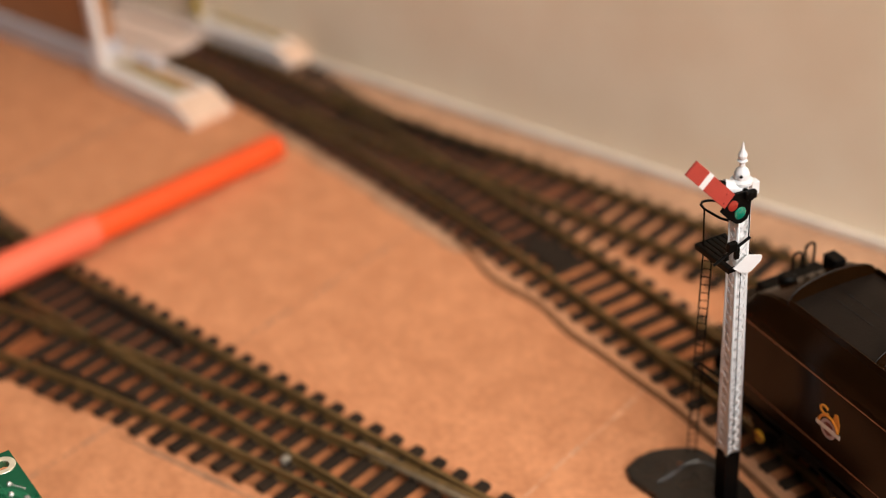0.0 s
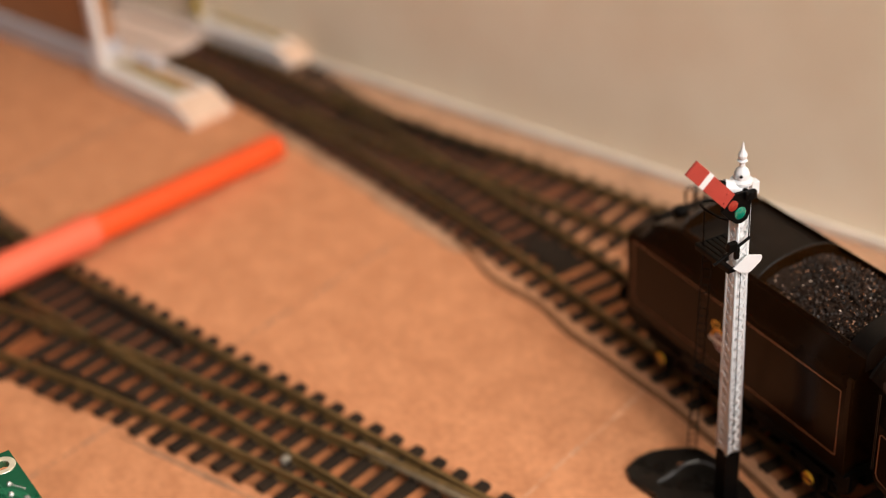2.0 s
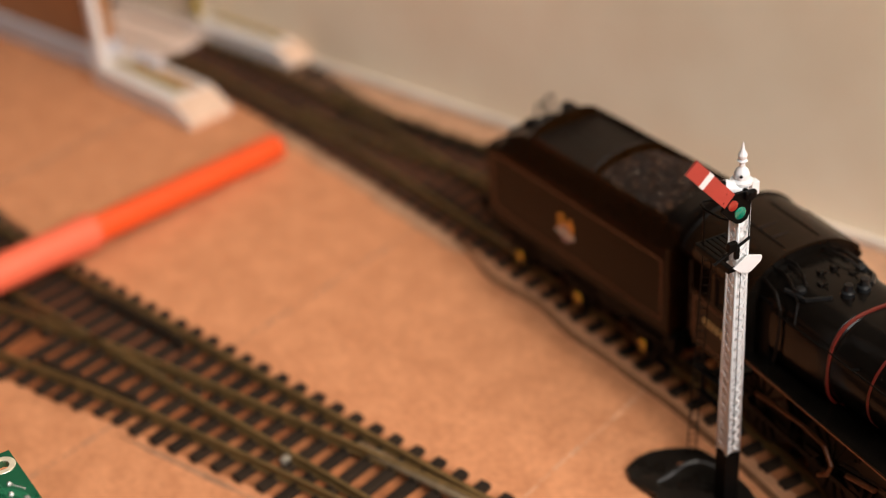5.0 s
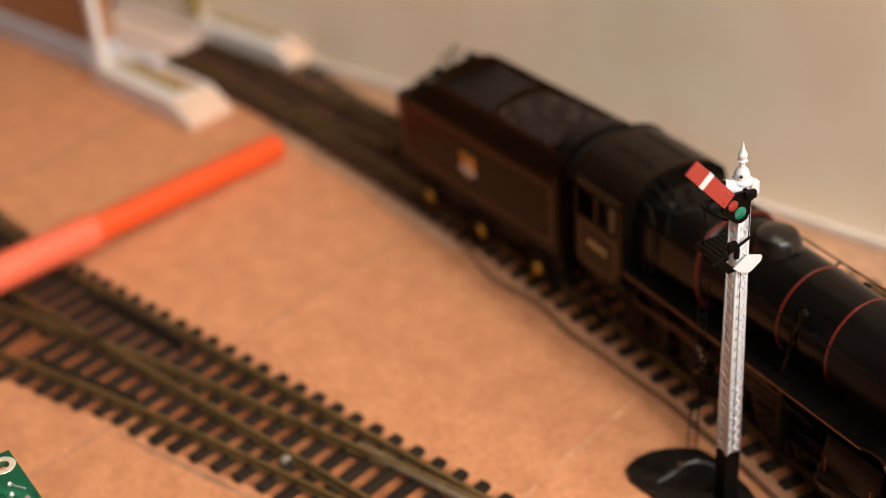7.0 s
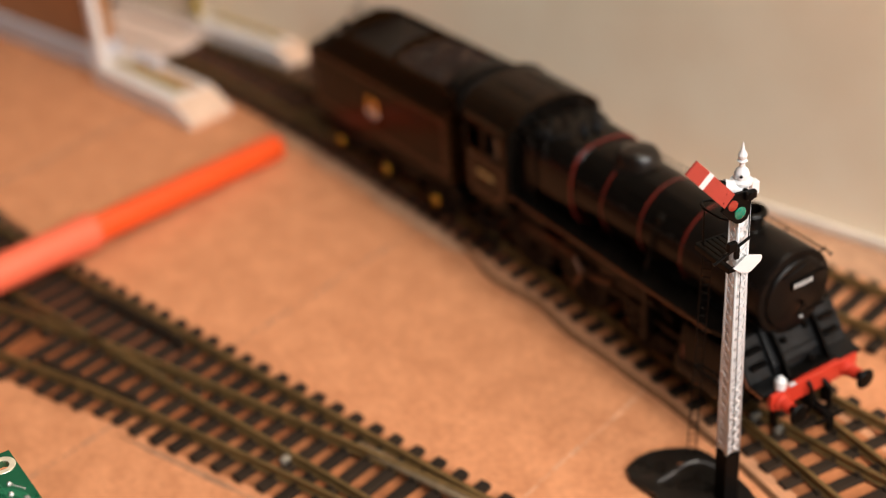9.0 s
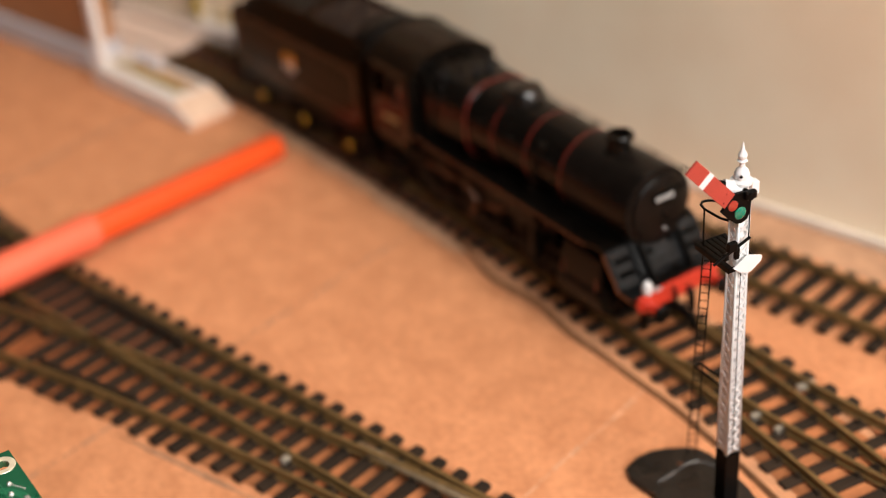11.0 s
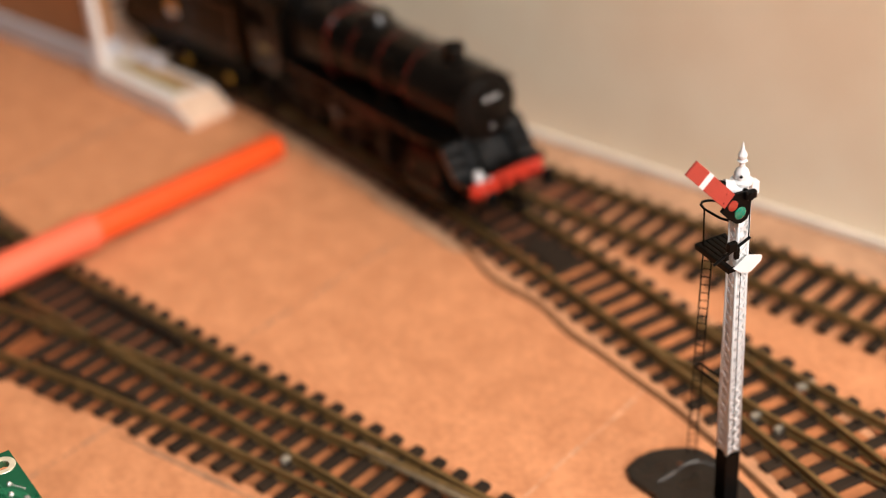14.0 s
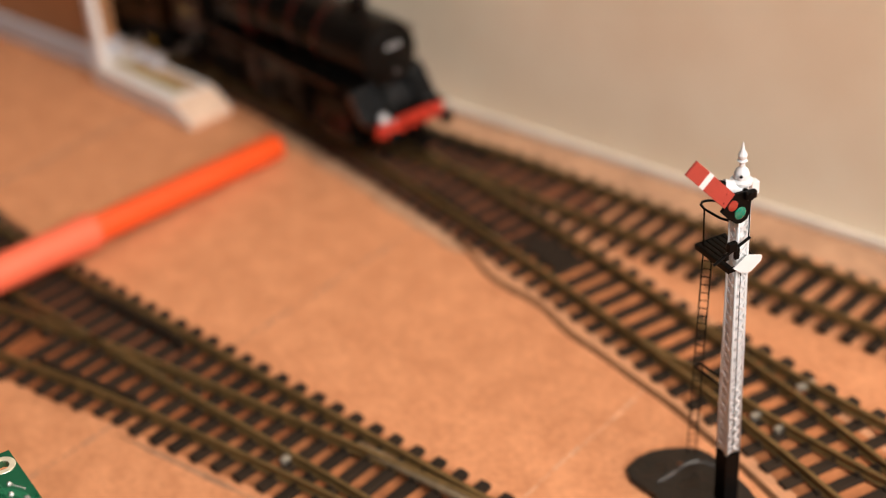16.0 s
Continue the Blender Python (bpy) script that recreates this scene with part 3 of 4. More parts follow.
def signal():
    t = empty("semaphore_signal", pose(SX * MM, SY * MM, 0, 0, 0, 0))
    tagged(t, "white lattice-post semaphore signal with raised red arm", "railway signal")
    H0, H1 = 16.4, 84.5
    w = lambda z: 1.95 - 0.42 * (z - H0) / (H1 - H0)
    # corner angles
    for sx in (-1, 1):
        for sy in (-1, 1):
            bm = B()
            a, b = w(H0), w(H1)
            for dx, dy in ((0.6, 0.22), (0.22, 0.6)):
                ring = []
                for z, h in ((H0, a), (H1, b)):
                    x1, x0 = sx * h, sx * (h - dx)
                    y1, y0 = sy * h, sy * (h - dy)
                    ring.append([(x0, y0, z), (x1, y0, z), (x1, y1, z), (x0, y1, z)])
                loft(bm, ring)
            part("corner_angle", bm, M_WHITE, t, smooth=False)
    # lattice bars on each face, crossing
    n = 24
    for face in range(4):
        bm = B()
        rot = Matrix.Rotation(face * math.pi / 2, 4, "Z")
        for i in range(n):
            z0 = H0 + 0.5 + (H1 - H0 - 1) * i / n
            z1 = H0 + 0.5 + (H1 - H0 - 1) * (i + 1) / n
            for s in (-1, 1):
                h0, h1 = w(z0), w(z1)
                p, q = Vector((h0 - 0.12 - 0.015 * s, -s * (h0 - 0.25), z0)), Vector((h1 - 0.12 - 0.015 * s, s * (h1 - 0.3), z1))
                d = (q - p).normalized()
                side = Vector((1, 0, 0)).cross(d) * 0.25
                out = Vector((0.09, 0, 0))
                vs = [bm.verts.new(rot @ (c + k * side + o * out)) for c in (p, q) for k, o in ((-1, -1), (1, -1), (1, 1), (-1, 1))]
                for f in ((0, 1, 5, 4), (1, 2, 6, 5), (2, 3, 7, 6), (3, 0, 4, 7)):
                    bm.faces.new([vs[j] for j in f])
        part("lattice", bm, M_WHITE, t, smooth=False)
    bm = B()
    loft(bm, [[(sx * (w(z) - 0.36), sy * (w(z) - 0.36), z) for sx, sy in ((-1, -1), (1, -1), (1, 1), (-1, 1))] for z in (H0 + 0.1, H1 - 0.1)])
    part("core", bm, M_WHITE, t, smooth=False)
    # black foot and base plate
    bm = B()
    box(bm, -2.0, 2.0, -2.0, 2.0, 1.5, H0, 0.2)
    box(bm, -0.5, 0.6, 1.8, 2.6, 1.5, 15.5, 0.1)
    part("foot", bm, M_BLACKMATT, t, "black lower end of the post")
    bm = B()
    pts = [(-21.1, -14.2), (-23.0, -10), (-23.4, -5.7), (-22.2, -1.5), (-20.3, 2.3), (-17.5, 5.2), (-14, 6.6), (-9, 6.2), (-5.1, 6.7), (0.4, 6.5), (4.4, 6.1), (10, 4.4), (13, -4), (9, -13), (0, -14.5), (-8, -13), (-13, -15), (-17.2, -15.6)]
    prism(bm, pts, 0.03, 1.6, "xy", 0.6)
    base = part("base_plate", bm, M_BASE, t, "shiny black base plate")
    bm = B()
    wire(bm, [(-15.1, -1.7, 1.5), (-15.3, -2.4, 1.75), (-15.4, -3.1, 1.5)], 0.4, 8)
    part("glue_bead", bm, M_GLUE, base, "small brown bead of dried glue")
    # Raised ridge, coloured much paler than the plate to paint its highlight.
    bm = B()
    ridge = [(-12.6, -10.6), (-12.9, -8.0), (-13.4, -5.3), (-14.2, -2.6), (-14.5, -0.6), (-13.9, 1.6), (-12.4, 3.4), (-9.5, 4.4), (-6.0, 4.7), (-3.0, 4.4)]
    for k, (p, q) in enumerate(zip(ridge, ridge[1:])):
        rod(bm, (*p, 1.55), (*q, 1.55), 0.42 + 0.16 * math.sin(k * 2.1), 8)
    part("ridge", bm, M_BEAD, base, "raised bead along the base plate, highlight in its grey")
    # ladder
    top, bot = Vector((-6.6, -2.9, 67.8)), Vector((-17.3, 2.4, 1.5))
    bm = B()
    wd = Vector((0.75, 0.75, 0))
    for s in (-1, 1):
        rod(bm, bot + s * wd, top + s * wd * 0.9, 0.17, 6)
    part("ladder_rail", bm, M_BLACKMATT, t)
    for i in range(1, 28):
        c = bot.lerp(top, i / 28)
        bm = B()
        rod(bm, c - wd * 0.97, c + wd * 0.97, 0.12, 5)
        part("ladder_rung", bm, M_BLACKMATT, t)
    bm = B()
    c = bot.lerp(top, 0.49)
    wire(bm, [(-1.7, -1.4, c.z + 0.2), (-10.6, -2.2, c.z + 0.2), (-11.4, -1.2, c.z + 0.2), (-10.4, -0.2, c.z + 0.2), (-1.7, 0.6, c.z + 0.2)], 0.32, 6)
    part("ladder_stay", bm, M_BLACKMATT, t)
    # platform
    for k in range(6):
        bm = B()
        y = -3.0 + 1.35 * k
        box(bm, -9.9, 1.7 if abs(y) > 1.95 else -1.75, y - 0.52, y + 0.52, 67.9, 68.5, 0.1)
        part("platform_slat", bm, M_BLACKMATT, t)
    bm = B()
    box(bm, 1.6, 2.1, -3.7, 4.4, 67.4, 68.6, 0.1)
    box(bm, -10.3, -9.8, -3.7, 4.4, 67.4, 68.6, 0.1)
    box(bm, -10, 2, -3.75, -3.45, 67.2, 68.4, 0.05)
    wire(bm, [(-3.4, -2.0, 67.6), (-1.6, -1.6, 65.4)], 0.22)
    part("platform_frame", bm, M_BLACKMATT, t)
    bm = B()
    hoop = [(-1.6, -1.6, 78), (-3.6, -2.0, 77.6), (-5.4, -2.6, 77.9), (-8.2, -3.0, 78), (-10.0, -2.6, 78), (-10.8, -1.6, 78), (-10.6, -0.2, 78), (-9.4, 1.2, 78), (-6, 1.6, 78), (-1.6, 1.4, 78)]
    wire(bm, hoop, 0.3, 7)
    wire(bm, [(-8.4, -2.8, 78), (-8.5, -2.7, 68.3)], 0.2)
    part("safety_hoop", bm, M_BLACKMATT, t)
    # arm in its spectacle plate, raised
    PZ = 86.8
    m = Matrix.Translation((2.95, -5.1, 85.9)) @ Matrix.Rotation(radians(-47.9), 4, "X")
    bm = B()
    box(bm, -0.28, 0.28, -14.5, 0.6, -1.8, 1.8, 0.08, m)
    part("arm", bm, M_ARM, t)
    bm = B()
    box(bm, 0.27, 0.34, -9.85, -8.35, -1.8, 1.8, 0.0, m)
    box(bm, -0.3, 0.3, -9.85, -8.35, -1.84, 1.84, 0.0, m)
    part("arm_stripe", bm, M_WHITE, t, "white stripe across the arm")
    for y, z in ((-2.2, 0.9), (-1.2, -0.9)):
        bm = B()
        turned(bm, [(0.3, 0.2), (0.3, 0.42), (0.1, 0.5)], (0, y, z), "x", 8, m)
        part("rivet", bm, M_ARM, t)
    bm = B()
    outl = [(-7.2, 84.0), (-5.2, 81.7), (-3.4, 80.2), (-2.2, 79.9), (-0.6, 80.5), (0.1, 82.4), (0.3, 85.3), (-0.4, 86.6), (-1.6, 87.2), (-4.1, 87.3)]
    prism(bm, outl, 2.5, 3.3, "yz", 0.12)
    part("spectacle", bm, M_BLACKMATT, t, "black spectacle plate")
    bm = B()
    turned(bm, [(1.2, 3.2), (1.2, 3.42), (0.9, 3.55), (0.1, 3.6)], (0, -4.45, 84.85), "x", 22)
    part("lens", bm, M_LENSR, t, "red spectacle lens")
    bm = B()
    turned(bm, [(1.42, 3.2), (1.42, 3.45), (1.1, 3.65), (0.1, 3.8)], (0, -2.55, 82.55), "x", 22)
    part("lens", bm, M_LENSG, t, "green spectacle lens")
    bm = B()
    rod(bm, (-0.6, -0.6, 86.2), (4.3, -0.6, 86.2), 0.85, 14)
    box(bm, 2.9, 4.2, -1.9, 1.0, 85.4, 87.3, 0.35)
    part("pivot", bm, M_BLACKMATT, t)
    # lamp case behind the arm
    bm = B()
    rod(bm, (0.5, -0.8, 86.4), (-0.7, -4.0, 87.3), 1.6, 24)
    part("lamp_case", bm, M_WHITE, t)
    bm = B()
    box(bm, -1.0, 0.8, 2.2, 4.1, 83.8, 86.9, 0.15)
    part("bracket_box", bm, M_WHITE, t)
    bm = B()
    rod(bm, (-0.7, -4.0, 87.3), (-1.1, -5.0, 87.6), 1.25, 18)
    part("lamp_bezel", bm, M_BLACKMATT, t)
    # cap and finial
    bm = B()
    turned(bm, [(1.5, 84.0), (1.6, 86.7), (2.1, 87.3), (2.4, 87.5), (2.4, 88.1), (2.1, 88.25), (1.55, 88.45), (1.65, 88.8), (1.6, 89.6), (1.35, 90.3), (0.9, 90.8), (0.6, 91.1), (0.55, 92.0), (1.1, 92.5), (0.7, 92.8)], seg=32)
    turned(bm, [(0.5, 92.7), (0.85, 93.1), (1.0, 93.7), (0.8, 94.3), (0.5, 94.7), (0.34, 95.4), (0.06, 96.8)], seg=20)
    part("finial", bm, M_WHITE, t)
    bm = B()
    rod(bm, (1.25, -1.1, 89.6), (1.42, -1.25, 89.6), 0.34, 10)
    part("finial_hole", bm, M_BLACKMATT, t)
    # diamond plate, balance lever, wires
    bm = B()
    prism(bm, [(-3.2, 68.9), (-2.6, 69.5), (0.0, 71.0), (0.6, 71.1), (3.9, 70.0), (4.15, 69.4), (3.8, 68.6), (1.4, 66.8), (0.6, 66.7), (-1.6, 67.5)], 2.6, 3.0, "yz", 0.08)
    part("diamond_plate", bm, M_WHITE, t, "plain white diamond-shaped plate")
    bm = B()
    wire(bm, [(2.9, -8.4, 71.6), (2.9, 0.6, 75.5)], 0.34, 8)
    box(bm, 2.2, 3.4, -4.9, -2.7, 73.4, 75.6, 0.2)
    box(bm, 2.2, 3.2, -5.9, -4.6, 71.6, 73.2, 0.3)
    box(bm, 1.7, 2.5, -2.6, -1.4, 70.6, 73.6, 0.2)
    part("balance_lever", bm, M_BLACKMATT, t)
    bm = B()
    wire(bm, [(2.6, 0.4, 85.0), (2.6, 0.5, 75.4)], 0.15)
    wire(bm, [(2.1, -0.7, 70), (2.2, -0.4, 18)], 0.1)
    part("pull_wire", bm, M_BLACKMATT, t)


signal()


# ---- steam locomotive and tender (origin: front buffer beam, on the rail top) ----
engine = empty("steam_locomotive")
tagged(engine, "lined black model steam locomotive with red buffer beam", "locomotive")
tender = empty("locomotive_tender")
tagged(tender, "lined black model tender loaded with coal", "tender")
DRIVERS, DR = (-50.0, -78.0, -104.0), 10.4
PONY, PR = -21.0, 6.0
AXLES, TR = (-201.0, -173.2, -145.4), 6.5
spun = []                     # wheel, radius
rods = []                     # rod, crank throw


def wheel(name, parent, x, y, r, spokes, crank=0.0, label=""):
    w = empty(name)
    w.parent = parent
    w.matrix_basis = pose(x * MM, y * MM, r * MM)
    if label:
        w["label"] = label
    s = 1 if y > 0 else -1
    bm = B()
    turned(bm, [(r - 1.5, -1.2), (r, -1.2), (r + 0.9, -1.15) if s > 0 else (r, -1.15), (r + 0.9, -0.7) if s > 0 else (r, -0.7), (r, -0.6), (r, 0.6), (r, 0.7) if s > 0 else (r + 0.9, 0.7), (r, 1.15) if s > 0 else (r + 0.9, 1.15), (r, 1.2), (r - 1.5, 1.2)], axis="y", seg=32)
    part("tyre", bm, M_STEEL, w)
    for k in range(spokes):
        a = 2 * math.pi * k / spokes
        c, d = math.cos(a), math.sin(a)
        bm = B()
        rod(bm, (c * 1.2, s * 1.25, d * 1.2), (c * (r - 1.2), s * 1.25, d * (r - 1.2)), 0.45, 5)
        part("spoke", bm, M_BLACKMATT, w)
    bm = B()
    turned(bm, [(2.0, s * 0.4), (2.0, s * 2.0), (1.2, s * 2.2)], axis="y", seg=16)
    part("hub", bm, M_BLACKMATT, w)
    if crank:
        bm = B()
        turned(bm, [(1.4, s * 1.2), (1.4, s * 2.3)], (crank, 0, 0), "y", 14)
        part("crank_pin", bm, M_STEEL, w)
    spun.append((w, r, x, y))
    return w


for x in DRIVERS:
    for y in (-8.6, 8.6):
        wheel("driving_wheel", engine, x, y, DR, 15, 4.4)
for y in (-8.6, 8.6):
    wheel("pony_wheel", engine, PONY, y, PR, 10)
for x in AXLES:
    for y in (-8.6, 8.6):
        wheel("tender_wheel", tender, x, y, TR, 12)


def ring_rr(x, zc, ry, rz, p=2.0, n=40):
    """A rounded-square ring across the boiler: p 2 is round."""
    out = []
    for i in range(n):
        a = 2 * math.pi * i / n
        c, s = math.cos(a), math.sin(a)
        out.append((x, ry * math.copysign(abs(c) ** (2 / p), c), zc + rz * math.copysign(abs(s) ** (2 / p), s)))
    return out


def engine_body():
    E = engine
    bm = B()
    for s in (-1, 1):
        prism(bm, [(-126, 6), (-126, 18), (-110, 24), (-30, 24), (-12, 18), (-1, 17), (-1, 9), (-12, 5), (-30, 8), (-110, 7)], s * 6.3, s * 7.0)
    box(bm, -120, -40, -6.2, 6.2, 7, 22)
    box(bm, -34, -6, -6.2, 6.2, 10, 22)
    part("frame_plate", bm, M_BLACKMATT, E)
    # boiler barrel and firebox
    bm = B()
    loft(bm, [ring_rr(-104.4, 36.2, 13.0, 12.8, 3.2), ring_rr(-80.5, 36.4, 12.6, 12.4, 3.0), ring_rr(-79.5, 36.4, 12.2, 12.1, 2.3), ring_rr(-68, 36.5, 11.9, 11.9), ring_rr(-36, 36.5, 11.1, 11.1)])
    part("boiler", bm, M_BOILER, E, "glossy black tapered boiler")
    bm = B()
    loft(bm, [ring_rr(-36, 36.5, 11.5, 11.5), ring_rr(-9.5, 36.5, 11.5, 11.5), ring_rr(-8.6, 36.5, 11.2, 11.2), ring_rr(-8.4, 36.5, 10.2, 10.2)])
    part("smokebox", bm, M_BROWNBLK, E, "matt dusty black smokebox")
    bm = B()
    turned(bm, [(9.6, -8.5), (9.6, -7.9), (9.2, -7.4), (7.0, -6.8), (3.5, -6.4), (0.1, -6.3)], (0, 0, 36.3), "x", 36)
    door = part("smokebox_door", bm, M_BROWNBLK, E)
    bm = B()
    wire(bm, [(-6.2, 0, 35), (-5.2, 0, 35)], 0.5)
    wire(bm, [(-5.3, 0, 35), (-5.0, -2.4, 32.6)], 0.25)
    wire(bm, [(-5.5, 0, 35), (-5.2, 1.9, 32.2)], 0.25)
    for z in (31.2, 41.2):
        box(bm, -7.2, -6.4, -1.0, 8.2, z - 0.35, z + 0.35, 0.1)
    wire(bm, [(-6.4, -6.4, 43.4), (-5.6, -5.0, 44.6), (-5.4, 0, 46.2), (-5.6, 5.0, 44.6), (-6.4, 6.4, 43.4)], 0.22)
    part("door_handle", bm, M_BLACKMATT, door)
    bm = B()
    box(bm, -6.6, -5.9, -3.5, 3.5, 39.4, 41.6, 0.15)
    part("number_board", bm, M_BLACKMATT, door)
    for k in range(5):
        bm = B()
        box(bm, -5.95, -5.82, -2.95 + 1.25 * k, -2.2 + 1.25 * k, 39.9, 41.1, 0.05)
        part("number_mark", bm, M_NUM, door, "pale unlettered mark")
    bm = B()
    turned(bm, [(0.36, -6.8), (0.36, -6.3)], (0, 0.6, 30.4), "x", 14)
    part("shed_disc", bm, M_NUM, door)
    # bands
    for x, r, p in ((-80.0, 12.55, 2.75), (-67.5, 12.0, 2.0), (-52.2, 11.6, 2.0), (-36.3, 11.6, 2.0)):
        bm = B()
        loft(bm, [ring_rr(x - 0.34, 36.45, r - 0.5, r - 0.5, p), ring_rr(x - 0.34, 36.45, r, r, p), ring_rr(x + 0.34, 36.45, r, r, p), ring_rr(x + 0.34, 36.45, r - 0.5, r - 0.5, p)], caps=False)
        part("boiler_band", bm, M_BAND, E, "thin red boiler band")
    # chimney, dome, valves
    bm = B()
    turned(bm, [(6.4, 45.4), (5.0, 46.6), (3.6, 48.0), (3.2, 49.6), (3.3, 51.0), (3.8, 51.3), (3.9, 51.9), (3.5, 52.4), (2.7, 52.4), (2.6, 49.0), (0.1, 48.9)], (-24, 0, 0), seg=32)
    part("chimney", bm, M_BOILER, E)
    bm = B()
    turned(bm, [(7.6, 45.6), (6.4, 47.0), (5.9, 48.4), (5.7, 49.8), (4.8, 51.2), (3.0, 52.0), (0.1, 52.3)], (-66, 0, 0), seg=32)
    part("dome", bm, M_DOME, E)
    for y in (-2.2, 2.2):
        bm = B()
        turned(bm, [(1.6, 47.5), (1.6, 49.8), (1.1, 50.2), (0.9, 51.8), (0.1, 51.9)], (-87, y, 0), seg=14)
        part("safety_valve", bm, M_GREY, E)
    for s in (-1, 1):
        bm = B()
        wire(bm, [(-98, s * 10.5, 47.0), (-92, s * 9.6, 47.2), (-88, s * 5.5, 48.6)], 0.6)
        turned(bm, [(1.3, 45.5), (1.3, 48.4), (0.6, 48.8)], (-95, s * 8.6, 0), seg=12)
        part("fitting", bm, M_GREY, E)
        # pipes and valves over the firebox, before the cab
        for pts in (((-104.2, 5.0, 49.6), (-101, 5.2, 50.2), (-97.5, 6.2, 50.0), (-94.5, 7.4, 48.6)),
                    ((-104.2, 8.2, 48.4), (-100.5, 8.6, 49.2), (-97, 9.4, 48.4), (-93, 10.8, 46.2), (-91.5, 12.6, 42)),
                    ((-104.2, 11.4, 46.8), (-99, 12.2, 46.2), (-96, 13.2, 43.5), (-95.5, 13.6, 37), (-96.5, 13.6, 29))):
            bm = B()
            wire(bm, [(x, s * y, z) for x, y, z in pts], 0.35, 7)
            part("cab_pipe", bm, M_BROWNBLK, E)
        for x, y, z in ((-96.8, 1.9, 48.9), (-93.4, 4.4, 48.4), (-99.6, 6.9 + 0.8 * s, 47.6)):
            bm = B()
            box(bm, x - 0.7, x + 0.8, s * y - 0.6, s * y + 0.6, z - 0.8, z + 0.9, 0.2)
            rod(bm, (x, s * y, z), (x + 1.8, s * y + 0.6, z + 1.3), 0.25, 6)
            part("valve", bm, M_BROWNBLK, E)
        # top feed clacks and pipe
        bm = B()
        wire(bm, [(-46, s * 9.9, 42.5), (-46.5, s * 11.9, 38), (-47, s * 12.4, 32), (-48, s * 13, 27)], 0.4)
        turned(bm, [(1.2, 41.6), (1.2, 43.6), (0.4, 44.2)], (-46, s * 9.2, 0), seg=12)
        part("feed_pipe", bm, M_BOILER, E)
        # handrail with knobs
        bm = B()
        wire(bm, [(-97, s * 13.6, 42.4), (-80, s * 13.2, 42.4), (-36, s * 12.8, 42.2), (-9, s * 12.4, 42.1), (-6.5, s * 8.6, 44.6)], 0.22)
        for x in (-94, -72, -58, -40, -24, -12):
            rod(bm, (x, s * 10.4, 41.2), (x, s * 13.1, 42.3), 0.3, 6)
        part("handrail", bm, M_BLACKMATT, E)
    # far-side ejector pipe
    bm = B()
    wire(bm, [(-98, 12.6, 39.6), (-36, 12.2, 39.6), (-30, 12.4, 40)], 0.7)
    part("ejector_pipe", bm, M_DOME, E)
    # running plate
    for s in (-1, 1):
        bm = B()
        prof = [(-106, 26.4), (-20, 26.4), (-16.5, 27.2), (-13.5, 27.4), (-11.5, 26.4), (-5.5, 17.6), (-0.5, 17.2), (-0.5, 16.4), (-6, 16.6), (-12.2, 25.4), (-14, 26.4), (-16.5, 26.3), (-20, 25.4), (-106, 25.4)]
        prism(bm, prof, s * 8.5, s * 16.2)
        part("running_plate", bm, M_BOILER, E)
        bm = B()
        box(bm, -106, -19.5, s * 16.2 - 0.12, s * 16.2 + 0.12, 25.5, 25.85)
        part("plate_lining", bm, M_LINE, E, "thin orange lining")
        bm = B()
        prism(bm, [(-12.0, 26.2), (-5.6, 17.3), (-0.6, 17.0), (-0.6, 16.5), (-6, 16.7), (-12.5, 25.6)], s * 16.1, s * 16.35)
        part("plate_edge", bm, M_LINE, E)
        bm = B()
        prism(bm, [(-12.3, 26.7), (-11.3, 26.7), (-5.4, 17.9), (-0.8, 17.5), (-0.8, 17.2), (-5.6, 17.5)], s * 8.7, s * 15.9)
        drop = part("front_plate", bm, M_GREY, E, "worn dark grey front footplate")
        for x, z in ((-9.6, 24.0), (-7.4, 20.8)):
            bm = B()
            box(bm, x - 1.0, x + 1.3, s * 9.6, s * 14.4, z - 0.3, z + 0.7, 0.15)
            part("footstep", bm, M_BLACKMATT, drop)
        # cylinders
        bm = B()
        turned(bm, [(5.6, -31), (6.0, -30), (6.0, -13), (5.6, -12), (1.5, -11.5)], (0, s * 11.4, 10.4), "x", 24)
        prism(bm, [(s * 8, 10), (s * 16.6, 10), (s * 16.6, 17), (s * 15.2, 22.5), (s * 8, 25.2)], -30, -13, "yz", 0.5)
        cyl = part("cylinder", bm, M_BOILER, E)
        for x in (-28.6, -14.8):
            bm = B()
            box(bm, x - 0.25, x + 0.25, s * 16.6 - 0.1, s * 16.6 + 0.14, 10.2, 17)
            part("cylinder_lining", bm, M_BAND, cyl)
        # slide bars, motion bracket, steps
        bm = B()
        box(bm, -46, -30, s * 11.0 - 0.6, s * 11.0 + 0.6, 12.2, 13.0)
        box(bm, -46, -30, s * 11.0 - 0.6, s * 11.0 + 0.6, 7.8, 8.6)
        box(bm, -48, -46.4, s * 8.5, s * 13.8, 6.5, 25.3, 0.2)
        part("slide_bar", bm, M_STEEL, E)
        bm = B()
        prism(bm, [(-66, 25.3), (-44, 20), (-44, 18.6), (-66, 17.0)], s * 12.6, s * 13.4)
        wire(bm, [(-72, s * 13.2, 16.5), (-58, s * 13.2, 19.5), (-36, s * 13.0, 19)], 0.5)
        part("valve_gear", bm, M_STEEL, E)
        bm = B()
        box(bm, -122, -113, s * 14.6, s * 16.4, 4.5, 5.3, 0.1)
        box(bm, -122, -113, s * 14.6, s * 16.4, 11.5, 12.3, 0.1)
        box(bm, -122, -121, s * 14.4, s * 15.0, 4.5, 20)
        box(bm, -114, -113, s * 14.4, s * 15.0, 4.5, 20)
        part("cab_step", bm, M_BLACKMATT, E)
